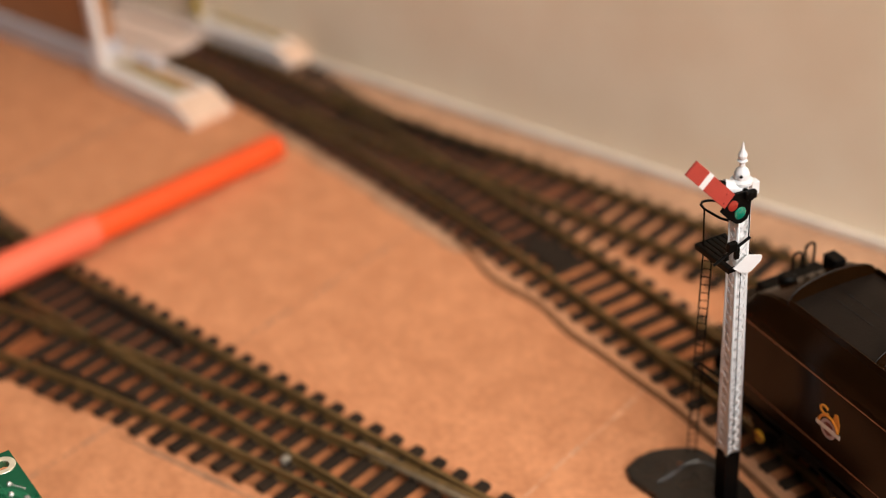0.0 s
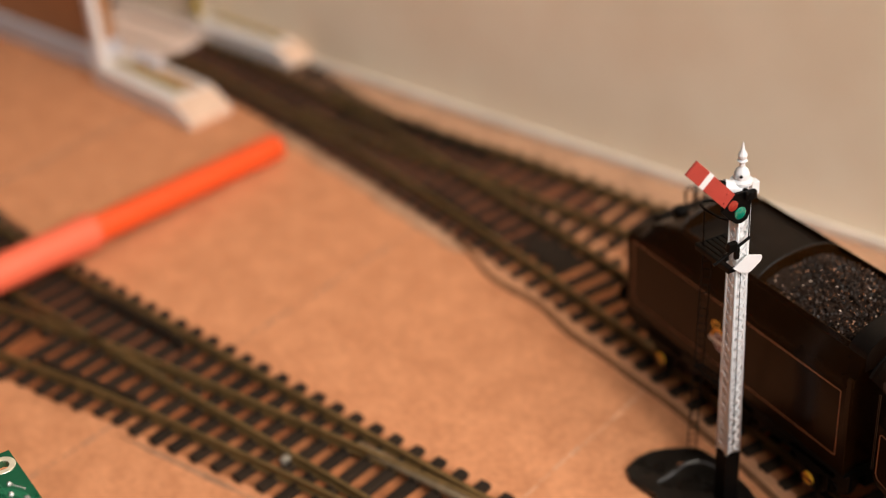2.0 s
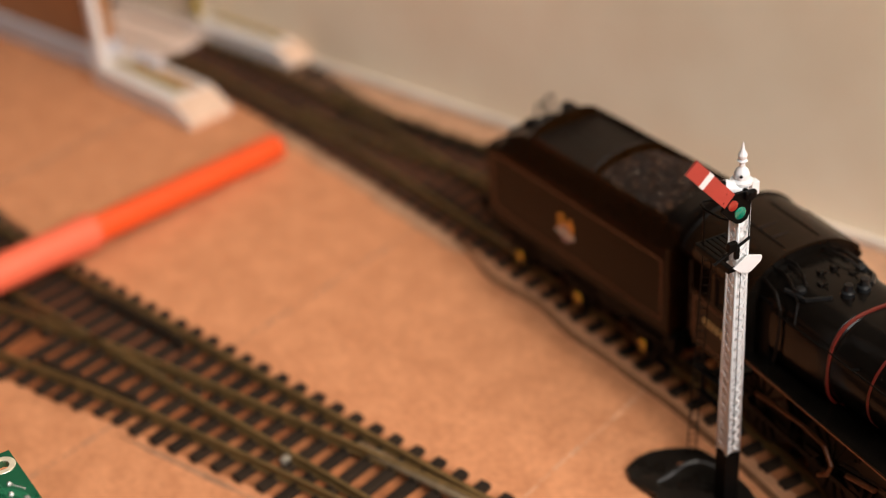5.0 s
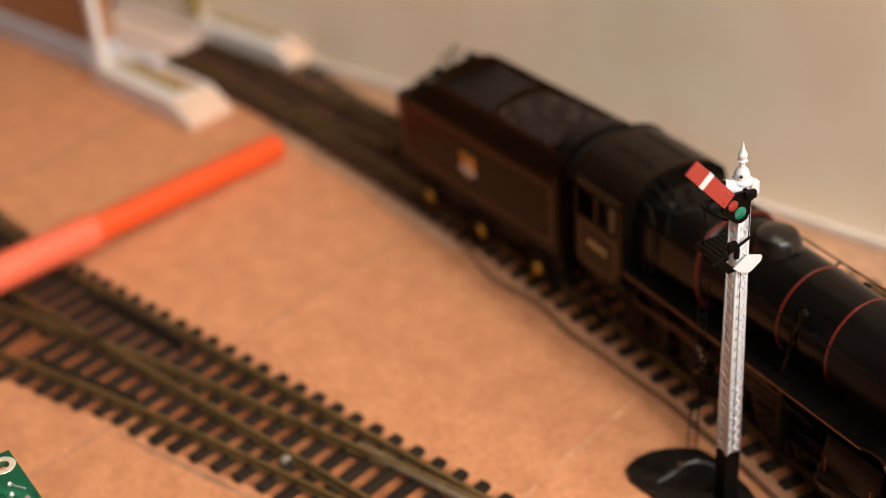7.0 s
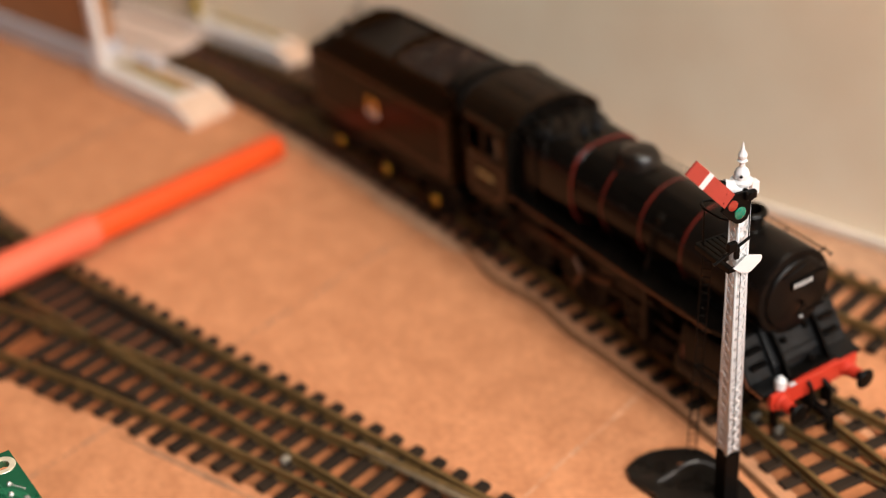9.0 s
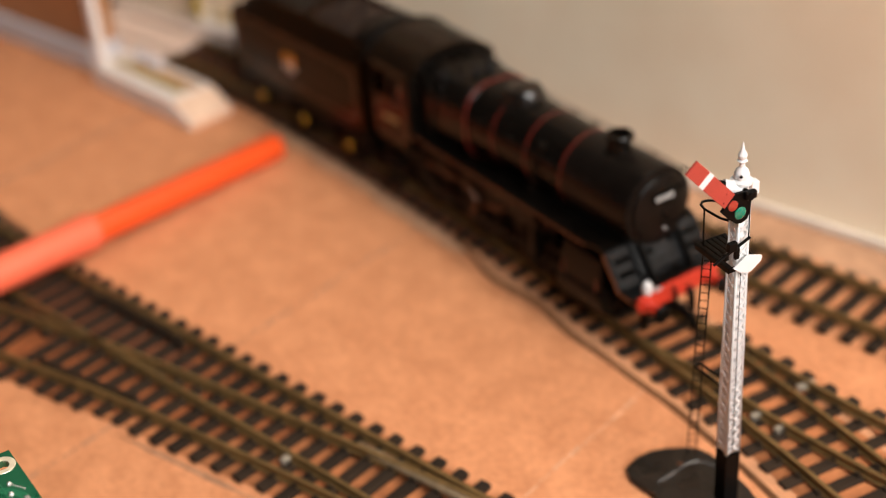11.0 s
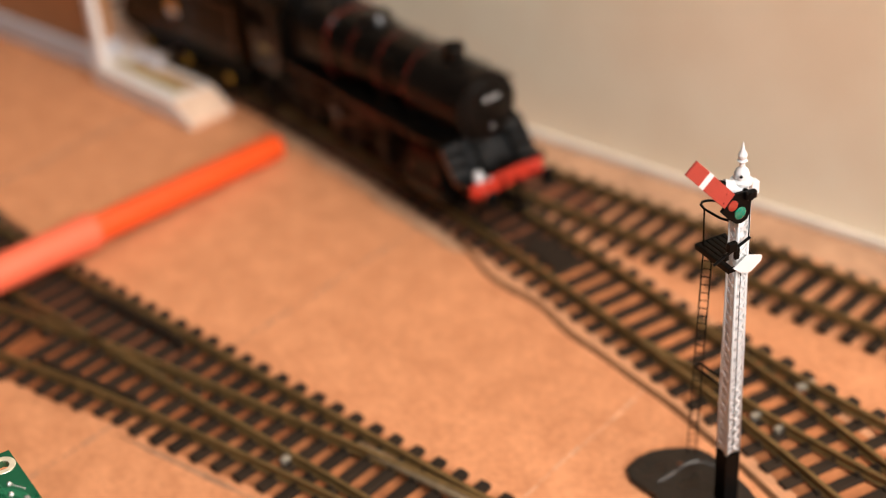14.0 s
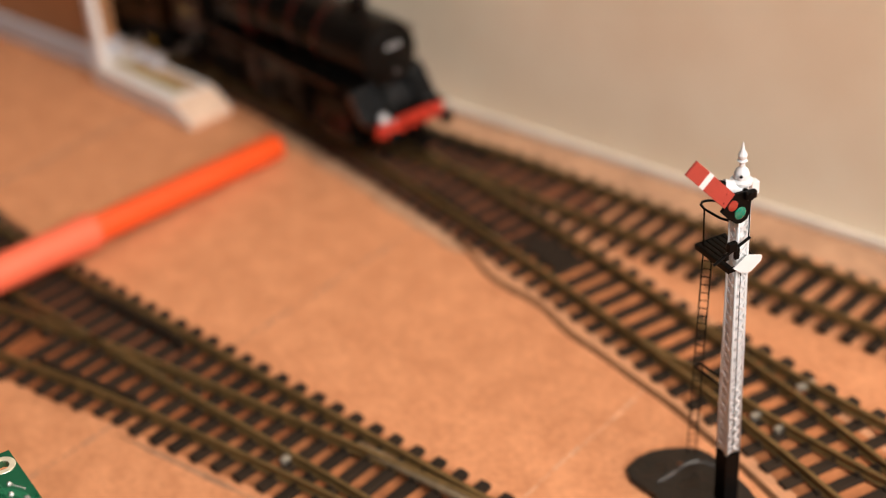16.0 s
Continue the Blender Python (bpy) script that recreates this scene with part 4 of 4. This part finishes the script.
        bm = B()
        wire(bm, [(-101.4, s * 14.0, 16.8), (-92, s * 14.0, 18.0), (-84, s * 14.2, 19.0), (-76.5, s * 14.3, 18.6), (-73.7, s * 14.3, 14.7), (-75, s * 14.2, 11.2), (-78, s * 14, 8.9)], 0.55, 8)
        wire(bm, [(-68.7, s * 14.2, 15.8), (-60, s * 14.2, 18.1)], 0.7, 8)
        part("injector_pipe", bm, M_PIPE, E, "dull copper pipe")
        # guard irons and front steps
        bm = B()
        prism(bm, [(-3.5, 16.5), (-3, 3), (-4.2, 2.4), (-5.2, 3), (-5.5, 16.5)], s * 8.2, s * 8.9)
        prism(bm, [(-11.0, 26.0), (-2.5, 17.2), (-1.4, 17.2), (-1.6, 18.8), (-5.8, 25.2), (-8.6, 28.2), (-9.6, 28.4)], s * 6.2, s * 6.9)
        part("front_stay", bm, M_BLACKMATT, E, smooth=False)
    # saddle and sloping front plate
    bm = B()
    prism(bm, [(-32, 20), (-32, 29), (-11, 29), (-9.6, 26.4), (-5.0, 20.4), (-4.4, 17.3), (-1.5, 17.3), (-1.5, 16.2), (-14, 16.2)], -8.6, 8.6, bev=0.3)
    part("saddle", bm, M_GREY, E, "worn dark grey smokebox saddle and front plate")
    for y, z, x in ((-3.6, 24.2, -7.4), (4.2, 25.0, -8.2), (1.6, 19.4, -3.0)):
        bm = B()
        turned(bm, [(0.9, 0), (0.8, 1.0), (0.3, 1.3)], (x, y, z), seg=10)
        part("lamp_iron", bm, M_BLACKMATT, E)
    bm = B()
    box(bm, -4.6, -1.2, -6.0, 6.0, 17.3, 18.3, 0.15)
    part("front_platform", bm, M_BLACKMATT, E, "dark flat platform behind the beam")
    # buffer beam
    bm = B()
    prism(bm, [(-14.2, 14.2), (-13.4, 12.2), (13.4, 12.2), (14.2, 14.2), (14.2, 17.2), (-14.2, 17.2)], -1.4, 0.2, "yz", 0.2)
    part("buffer_beam", bm, M_RED, E, "bright red buffer beam")
    for s in (-1, 1):
        bm = B()
        turned(bm, [(2.3, 0.1), (2.2, 0.9), (1.7, 1.2), (1.55, 3.8)], (0, s * 11.0, 14.2), "x", 20)
        buf = part("buffer_socket", bm, M_RED, E)
        bm = B()
        turned(bm, [(0.9, 3.6), (0.9, 5.4), (2.6, 5.7), (2.8, 6.1), (2.2, 6.6), (0.1, 6.8)], (0, s * 11.0, 14.2), "x", 20)
        part("buffer_head", bm, M_BLACKMATT, buf, "dark buffer head")
    bm = B()
    turned(bm, [(1.2, 17.3), (1.4, 17.8), (1.4, 19.8), (1.0, 20.3), (0.6, 20.9)], (-0.8, -10.6, 0), seg=18)
    part("head_lamp", bm, M_WHITE, E, "small white head lamp")
    bm = B()
    box(bm, -0.8, 0.3, -8.2, -6.2, 17.2, 17.5, 0.1)
    part("lamp_bracket", bm, M_NUM, E)
    # coupling and hoses
    bm = B()
    prism(bm, [(-6, 7), (-6, 9), (3, 9), (6.4, 8.4), (6.4, 4), (5.6, 4), (5.6, 7.4), (3, 7.6)], -1.0, 1.0)
    box(bm, 5.6, 6.4, -4.6, 4.6, 7.4, 8.2, 0.2)
    part("coupling", bm, M_BLACKMATT, E)
    bm = B()
    wire(bm, [(0.2, 3.0, 14.4), (2.2, 3.0, 13), (2.6, 3.0, 9), (2.0, 3.2, 5.2)], 0.7, 8)
    wire(bm, [(0.2, -2.4, 16.4), (1.4, -2.4, 15.5), (1.8, -2.4, 11), (1.2, -2.4, 7.6)], 0.5, 8)
    part("brake_hose", bm, M_BLACKMATT, E)
    bm = B()
    rod(bm, (2.0, 3.2, 6.0), (1.8, 3.3, 2.8), 0.8, 8)
    part("hose_end", bm, M_WHITEPR, E, "pale hose end")
    bm = B()
    box(bm, -26, -16, -5, 5, 3.2, 5.2, 0.3)
    box(bm, -122, -34, -5, 5, 4, 7, 0.3)
    part("keeper_plate", bm, M_BLACKMATT, E)


engine_body()


def cab():
    bm = B()
    box(bm, -105.6, -104.6, -16.4, 16.4, 26, 44, 0.1)
    box(bm, -125, -105, -15.8, 15.8, 19.5, 20.6)
    part("cab_front", bm, M_BOILER, engine)
    for s in (-1, 1):
        y0, y1 = s * 16.1, s * 16.8
        bm = B()
        prism(bm, [(-124.6, 21), (-123.4, 19.4), (-108.5, 19.4), (-105, 24), (-105, 34.8), (-124.6, 34.8)], y0, y1, bev=0.1)
        box(bm, -107.0, -105, y0, y1, 34.8, 45.0)
        box(bm, -116.8, -115.4, y0, y1, 34.8, 45.0)
        box(bm, -124.6, -105, y0, y1, 43.6, 46.0)
        side = part("cab_side", bm, M_BLACK, engine)
        bm = B()
        for z in (34.8, 43.2):
            box(bm, -115.4, -107, s * 16.2, s * 17.0, z, z + 0.5)
        for x in (-115.4, -111.4, -107.5):
            box(bm, x, x + 0.5, s * 16.2, s * 17.0, 34.8, 43.7)
        part("window_frame", bm, M_BLACKMATT, side)
        for x in (-111,):
            bm = B()
            box(bm, x, x + 3.5, s * 16.3, s * 16.5, 35.3, 43.2)
            part("pane", bm, M_GLASS, side)
        # lining rectangle with clipped corner, and the number as plain bars
        bm = B()
        pts = [(-123.6, 22.2), (-122.6, 21.2), (-110.0, 21.2), (-107.4, 24.6), (-107.4, 32.6), (-108.0, 33.2), (-123.0, 33.2), (-123.6, 32.6), (-123.6, 22.2)]
        wire(bm, [(p, s * 16.82, q) for p, q in pts], 0.16, 6)
        part("cab_lining", bm, M_LINE, side, "orange lining round the cab panel")
        for k in range(5):
            bm = B()
            x = -119.6 + 1.75 * k
            box(bm, x, x + 0.95, s * 16.8 - 0.08, s * 16.8 + 0.08, 27.0, 29.2, 0.04)
            part("number_mark", bm, M_MARK, side, "yellow unlettered mark")
    # roof
    outer, inner = [], []
    for i in range(25):
        a = math.pi * (0.5 + (i - 12) / 12 * 0.40)
        yy = -16.9 * math.copysign(abs(math.cos(a)) ** 0.85, math.cos(a)) / abs(math.cos(math.pi * 0.1)) ** 0.85
        zz = 43.2 + 8.6 * (math.sin(a) - math.sin(math.pi * 0.1)) / (1 - math.sin(math.pi * 0.1))
        outer.append((yy, zz + 0.7))
        inner.append((yy * 0.97, zz))
    bm = B()
    prism(bm, [(15.9, 43.0)] + [q for q in inner if abs(q[0]) < 15.8][::(1 if inner[0][0] > 0 else -1)] + [(-15.9, 43.0)], -105.5, -104.7, "yz")
    part("spectacle_plate", bm, M_BOILER, engine)
    bm = B()
    prism(bm, outer + inner[::-1], -129, -104.0, "yz")
    roof = part("cab_roof", bm, M_ROOF, engine, "glossy brown-black curved cab roof")
    bm = B()
    for y in (-5.0, 5.0):
        box(bm, -124, -106, y - 0.15, y + 0.15, 51.4, 52.42)
    part("roof_runner", bm, M_BLACKMATT, roof)
    bm = B()
    for x in (-115.5, -110.5):
        box(bm, x - 0.12, x + 0.12, -4.8, 0, 51.6, 52.62)
    part("roof_vent", bm, M_RIM, roof)
    bm = B()
    pts = [(p, q + 0.1) for p, q in outer]
    for p, q in zip(pts, pts[1:]):
        rod(bm, (-129, p[0], p[1]), (-129, q[0], q[1]), 0.35, 6)
    part("roof_rib", bm, M_BLACKMATT, roof)
    bm = B()
    box(bm, -104, -99.5, -13, 13, 21, 43, 0.4)
    part("backhead", bm, M_BLACKMATT, engine)
    for s in (-1, 1):
        bm = B()
        wire(bm, [(-125.4, s * 16.6, 22), (-125.4, s * 16.6, 42)], 0.25)
        part("grab_rail", bm, M_STEEL, engine)


cab()


def rods_and_gear():
    for s in (-1, 1):
        bm = B()
        box(bm, DRIVERS[2] - 1, DRIVERS[0] + 1, s * 11.3 - 0.35, s * 11.3 + 0.35, -0.75, 0.75, 0.15)
        for x in DRIVERS:
            turned(bm, [(1.5, s * 11.3 - 0.5), (1.5, s * 11.3 + 0.5)], (x, 0, 0), "y", 16)
        r = part("coupling_rod", bm, M_STEEL, engine)
        rods.append((r, 4.4))


rods_and_gear()


def tender_body():
    T = tender
    bm = B()
    # tank with broad turned-in shoulders, lower at the rear deck
    def ring(x, k):
        full = [(16.1, 15.2), (16.1, 37.2), (15.9, 38.5), (15.3, 40.2), (14.0, 42.9), (12.7, 45.2), (11.9, 45.7)]
        low = [(16.1, 15.2), (16.1, 36.6), (15.9, 37.4), (15.3, 38.1), (14.0, 38.6), (12.7, 38.9), (11.9, 38.9)]
        half = [(a + (c - a) * k, b + (d - b) * k) for (a, b), (c, d) in zip(low, full)]
        return [(x, -y, z) for y, z in half] + [(x, y, z) for y, z in half[::-1]]
    loft(bm, [ring(-215, 0), ring(-211.5, 0.05), ring(-210, 0.35), ring(-208.2, 0.62), ring(-204.5, 0.84), ring(-200.5, 0.97), ring(-198, 1), ring(-135, 1)])
    part("tank", bm, M_BLACK, T, "glossy black tender tank")

    def arch(name, x0, x1, w, h, m, floor=False):
        """A thin upright arched plate, or a shallow arched deck."""
        bm = B()
        top = [(w * math.cos(math.pi * i / 24), 45.4 + h * math.sin(math.pi * i / 24) ** 0.9) for i in range(25)]
        if floor:
            top = [(w * math.cos(math.pi * i / 24), 45.5 + h * math.sin(math.pi * i / 24)) for i in range(25)]
        prism(bm, top + [(-w, 42.2), (w, 42.2)], x0, x1, "yz", 0.0)
        return part(name, bm, m, T)
    arch("tank_top", -197.4, -170.2, 12.1, 0.7, M_DECK, True)
    for x0, x1 in ((-198.1, -197.4), (-170.2, -169.5)):
        ar = arch("bulkhead", x0, x1, 12.3, 4.8, M_BLACK)
        # The rim's paler grey paints the highlight along the arch edge.
        bm = B()
        for i in range(24):
            a, b = [(12.35 * math.cos(math.pi * k / 24), 45.4 + 4.85 * math.sin(math.pi * k / 24) ** 0.9) for k in (i, i + 1)]
            rod(bm, (x0 + 0.1, *a), (x0 + 0.1, *b), 0.16, 5)
        part("bulkhead_rim", bm, M_RIM, ar, "pale rim with the edge highlight in its colour")
    for y in (-3.0, 0.6):
        bm = B()
        box(bm, -193, -181, y - 0.14, y + 0.14, 45.5, 46.27)
        part("deck_seam", bm, M_GREY, T)
    arch("front_bulkhead", -140, -134.8, 12.5, 5.4, M_BROWNBLK)
    for s in (-1, 1):
        bm = B()
        prism(bm, [(s * 12.6, 44.6), (s * 12.5, 45.6), (s * 12.3, 47.0), (s * 12.05, 47.0), (s * 11.9, 44.6)], -197.4, -140, "yz")
        part("coal_rave", bm, M_BLACK, T)
    bm = B()
    box(bm, -214.2, -204, -9.0, 9.0, 38.6, 41.4, 0.8)
    part("rear_deck", bm, M_BLACKMATT, T)
    for y, h in ((-0.2, 46.2), (3.4, 47.6)):
        bm = B()
        wire(bm, [(-211.8, y, 42.4), (-211.8, y, h), (-211.8, y + 0.5, h + 0.8), (-211.8, y + 1.4, h + 1.0), (-211.8, y + 2.2, h + 0.8), (-211.8, y + 2.7, h), (-211.8, y + 2.7, 42.4)], 0.33, 7)
        part("vent_pipe", bm, M_BLACKMATT, T)
    bm = B()
    box(bm, -210, -205.5, 7.0, 10.4, 41, 46.0, 0.4)
    turned(bm, [(2.2, 42), (2.2, 44.6), (1.4, 45.2)], (-208, -4.6, 0), seg=16)
    part("filler", bm, M_BLACKMATT, T)
    # coal
    bm = B()
    rng = random.Random(11)
    prism(bm, [(-11.4, 42), (11.4, 42), (11.2, 45.2), (6, 47.3), (-6, 47.3), (-11.2, 45.2)], -169.4, -140.5, "yz")
    gl2 = B()
    for i in range(2000):
        x, y = rng.uniform(-169.2, -141), rng.uniform(-11.3, 11.3)
        z = 48.2 - 0.9 * max(0.0, (-160 - x) / 9) - 2.7 * (abs(y) / 11.3) ** 1.8 + rng.uniform(-0.4, 0.5)
        r = rng.uniform(0.3, 0.75)
        tgt = gl2 if i % 9 == 0 else bm
        if tgt is gl2:
            z, r = z + 0.45, r * 0.5
        m = Matrix.Translation((x, y, z)) @ Euler([rng.uniform(0, 6) for _ in range(3)]).to_matrix().to_4x4() @ Matrix.Diagonal((r, r * rng.uniform(0.6, 1), r * rng.uniform(0.5, 0.9), 1))
        vs = [tgt.verts.new(m @ Vector(v)) for v in ((1, 0, 0), (-1, 0, 0), (0, 1, 0), (0, -1, 0), (0, 0, 1), (0, 0, -1))]
        for f in ((0, 2, 4), (2, 1, 4), (1, 3, 4), (3, 0, 4), (2, 0, 5), (1, 2, 5), (3, 1, 5), (0, 3, 5)):
            tgt.faces.new([vs[j] for j in f])
    coal = part("coal", bm, M_COAL, T, "heap of glinting black coal", smooth=False)
    coal["kind"] = "stuff"
    glints = part("coal_glint", gl2, M_GLINT, T, "scattered coal lumps coloured pale as painted glints", smooth=False)
    glints["kind"] = "stuff"
    # underframe, axleboxes, springs
    for s in (-1, 1):
        bm = B()
        box(bm, -216, -134, s * 13.4, s * 14.6, 9.8, 15.2, 0.2)
        box(bm, -216, -134, s * 12, s * 16.4, 14.6, 15.4, 0.1)
        for x in AXLES:
            prism(bm, [(x - 6, 10), (x - 3.2, 3.8), (x + 3.2, 3.8), (x + 6, 10)], s * 13.2, s * 14.2)
        part("side_frame", bm, M_BLACKMATT, T)
        for x in AXLES:
            bm = B()
            box(bm, x - 2.3, x + 2.3, s * 13.9, s * 15.5, 4.2, 9.2, 0.35)
            ab = part("axlebox", bm, M_BLACKMATT, T)
            bm = B()
            turned(bm, [(1.7, s * 15.4), (1.7, s * 15.8), (1.3, s * 16.0)], (x, 0, 6.6), "y", 18)
            part("axlebox_cover", bm, M_YELLOW, ab, "yellow axlebox cover")
            bm = B()
            box(bm, x - 1.9, x + 1.9, s * 16.0 - 0.06, s * 16.0 + 0.06, 6.2, 7.0)
            part("cover_bar", bm, M_BAND, ab)
            bm = B()
            for k in range(4):
                box(bm, x - 7 + 1.3 * k, x + 7 - 1.3 * k, s * 14.5, s * 15.6, 11.4 - 0.55 * k, 11.9 - 0.55 * k)
            part("spring", bm, M_BLACKMATT, T)
        # lining
        bm = B()
        c = 16.16
        pts = [(-212, 19.2), (-137.6, 19.2), (-137.6, 37.0), (-212, 37.0), (-212, 19.2)]
        wire(bm, [(p, s * c, q) for p, q in pts], 0.14, 6)
        part("tank_lining", bm, M_LINE, T, "orange lining round the tank side")
        # emblem in plain shapes
        ex, ez = -177.4, 25.8
        bm = B()
        turned(bm, [(2.5, s * 16.08), (2.5, s * 16.18)], (ex, 0, ez), "y", 24)
        emb = part("emblem", bm, M_LILAC, T, "pale wheel-shaped emblem with orange top")
        bm = B()
        turned(bm, [(1.7, s * 16.1), (1.7, s * 16.22)], (ex, 0, ez), "y", 20)
        part("emblem_centre", bm, M_BAND, emb)
        bm = B()
        box(bm, ex - 3.9, ex + 3.9, s * 16.25 - 0.04, s * 16.25 + 0.04, ez - 0.55, ez + 0.55)
        part("emblem_band", bm, M_WHITEPR, emb)
        bm = B()
        arc = [(ex + 3.1 * math.cos(a), s * 16.2, ez + 0.3 + 3.1 * math.sin(a)) for a in [math.pi * (0.05 + 0.9 * k / 10) for k in range(11)]]
        wire(bm, arc, 0.34, 6)
        wire(bm, [(ex - 1.6 + 1.3 * math.cos(a), s * 16.2, ez + 4.4 + 1.0 * math.sin(a)) for a in [0.6 + 5.2 * k / 10 for k in range(11)]], 0.28, 6)
        part("emblem_curl", bm, M_GOLD, emb)
        bm = B()
        prism(bm, [(ex + 1.0, ez + 2.6), (ex + 3.3, ez + 1.2), (ex + 3.5, ez + 3.4), (ex + 2.6, ez + 5.6), (ex + 1.6, ez + 5.2), (ex + 1.4, ez + 3.8)], s * 16.1, s * 16.24)
        part("emblem_mark", bm, M_GOLD, emb)
    bm = B()
    box(bm, -215.6, -134, -13.4, 13.4, 13, 15.2)
    box(bm, -132.6, -126, -3, 3, 11, 14)
    box(bm, -217, -215.4, -15.2, 15.2, 12, 17, 0.2)
    box(bm, -210, -138, -5, 5, 4, 13)
    part("chassis", bm, M_BLACKMATT, T)
    for s in (-1, 1):
        bm = B()
        turned(bm, [(0.1, -223), (2.6, -222.6), (2.8, -222), (0.9, -221.6), (0.9, -220), (1.7, -219.8), (1.9, -216.4)], (0, s * 11, 14.2), "x", 18)
        part("buffer", bm, M_BLACKMATT, T)
    for s in (-1, 1):
        bm = B()
        box(bm, -136, -134.6, s * 15.6, s * 16.3, 15.2, 41.5, 0.1)
        part("front_pillar", bm, M_BLACK, T)
        bm = B()
        box(bm, -141, -135, s * 14.4, s * 16.2, 4.5, 5.3)
        box(bm, -141, -140, s * 14.2, s * 14.8, 4.5, 15)
        part("tender_step", bm, M_BLACKMATT, T)


tender_body()

# distance of the buffer beam along the line, seconds and millimetres
RUN = [(0, 176.5), (0.5, 167.2), (1, 157.5), (1.5, 147.1), (2, 137.5), (2.5, 127.3), (3, 117.0), (3.5, 106.4), (4, 96.1), (4.5, 84.6), (5, 73.3), (5.5, 61.7), (6, 49.7), (6.5, 37.7), (7, 26.1), (7.5, 12.5), (8, -0.0), (8.5, -12.8), (9, -26.2), (9.5, -38.4), (10, -51.3), (10.5, -64.1), (11, -76.9), (11.5, -90.0), (12, -102.2), (12.5, -115.3), (13, -128.2), (13.5, -141.4), (14, -155.0), (14.5, -166.8), (15, -179.7), (15.5, -193.5), (16, -208.0)]


def travel(t):
    for (a, p), (b, q) in zip(RUN, RUN[1:]):
        if t <= b:
            return p + (q - p) * (t - a) / (b - a)
    return RUN[-1][1]


def vehicle(s, front, rear):
    """Pose of a vehicle whose two bogie points lie on the running line."""
    a, b = Vector((front + s, line_a(front + s))), Vector((rear + s, line_a(rear + s)))
    # keep the true distance between the two points along the curve
    d = (a - b).normalized()
    o = a - d * front
    return pose(o.x * MM, o.y * MM, RT * MM, 0, 0, math.degrees(math.atan2(d.y, d.x)))


def motions():
    times = [0.25 * i for i in range(65)]
    walk(engine, [(t, vehicle(travel(t), -36, -104)) for t in times])
    walk(tender, [(t, vehicle(travel(t), -145, -201)) for t in times])
    for w, r, x, y in spun:
        walk(w, [(t, pose(x * MM, y * MM, r * MM, 0, math.degrees((travel(t) - RUN[0][1]) / r), 0)) for t in times])
    for r, throw in rods:
        rows = []
        for t in times:
            a = (travel(t) - RUN[0][1]) / DR
            rows.append((t, pose(throw * math.cos(a) * MM, 0, (DR - throw * math.sin(a)) * MM)))
        walk(r, rows)


motions()
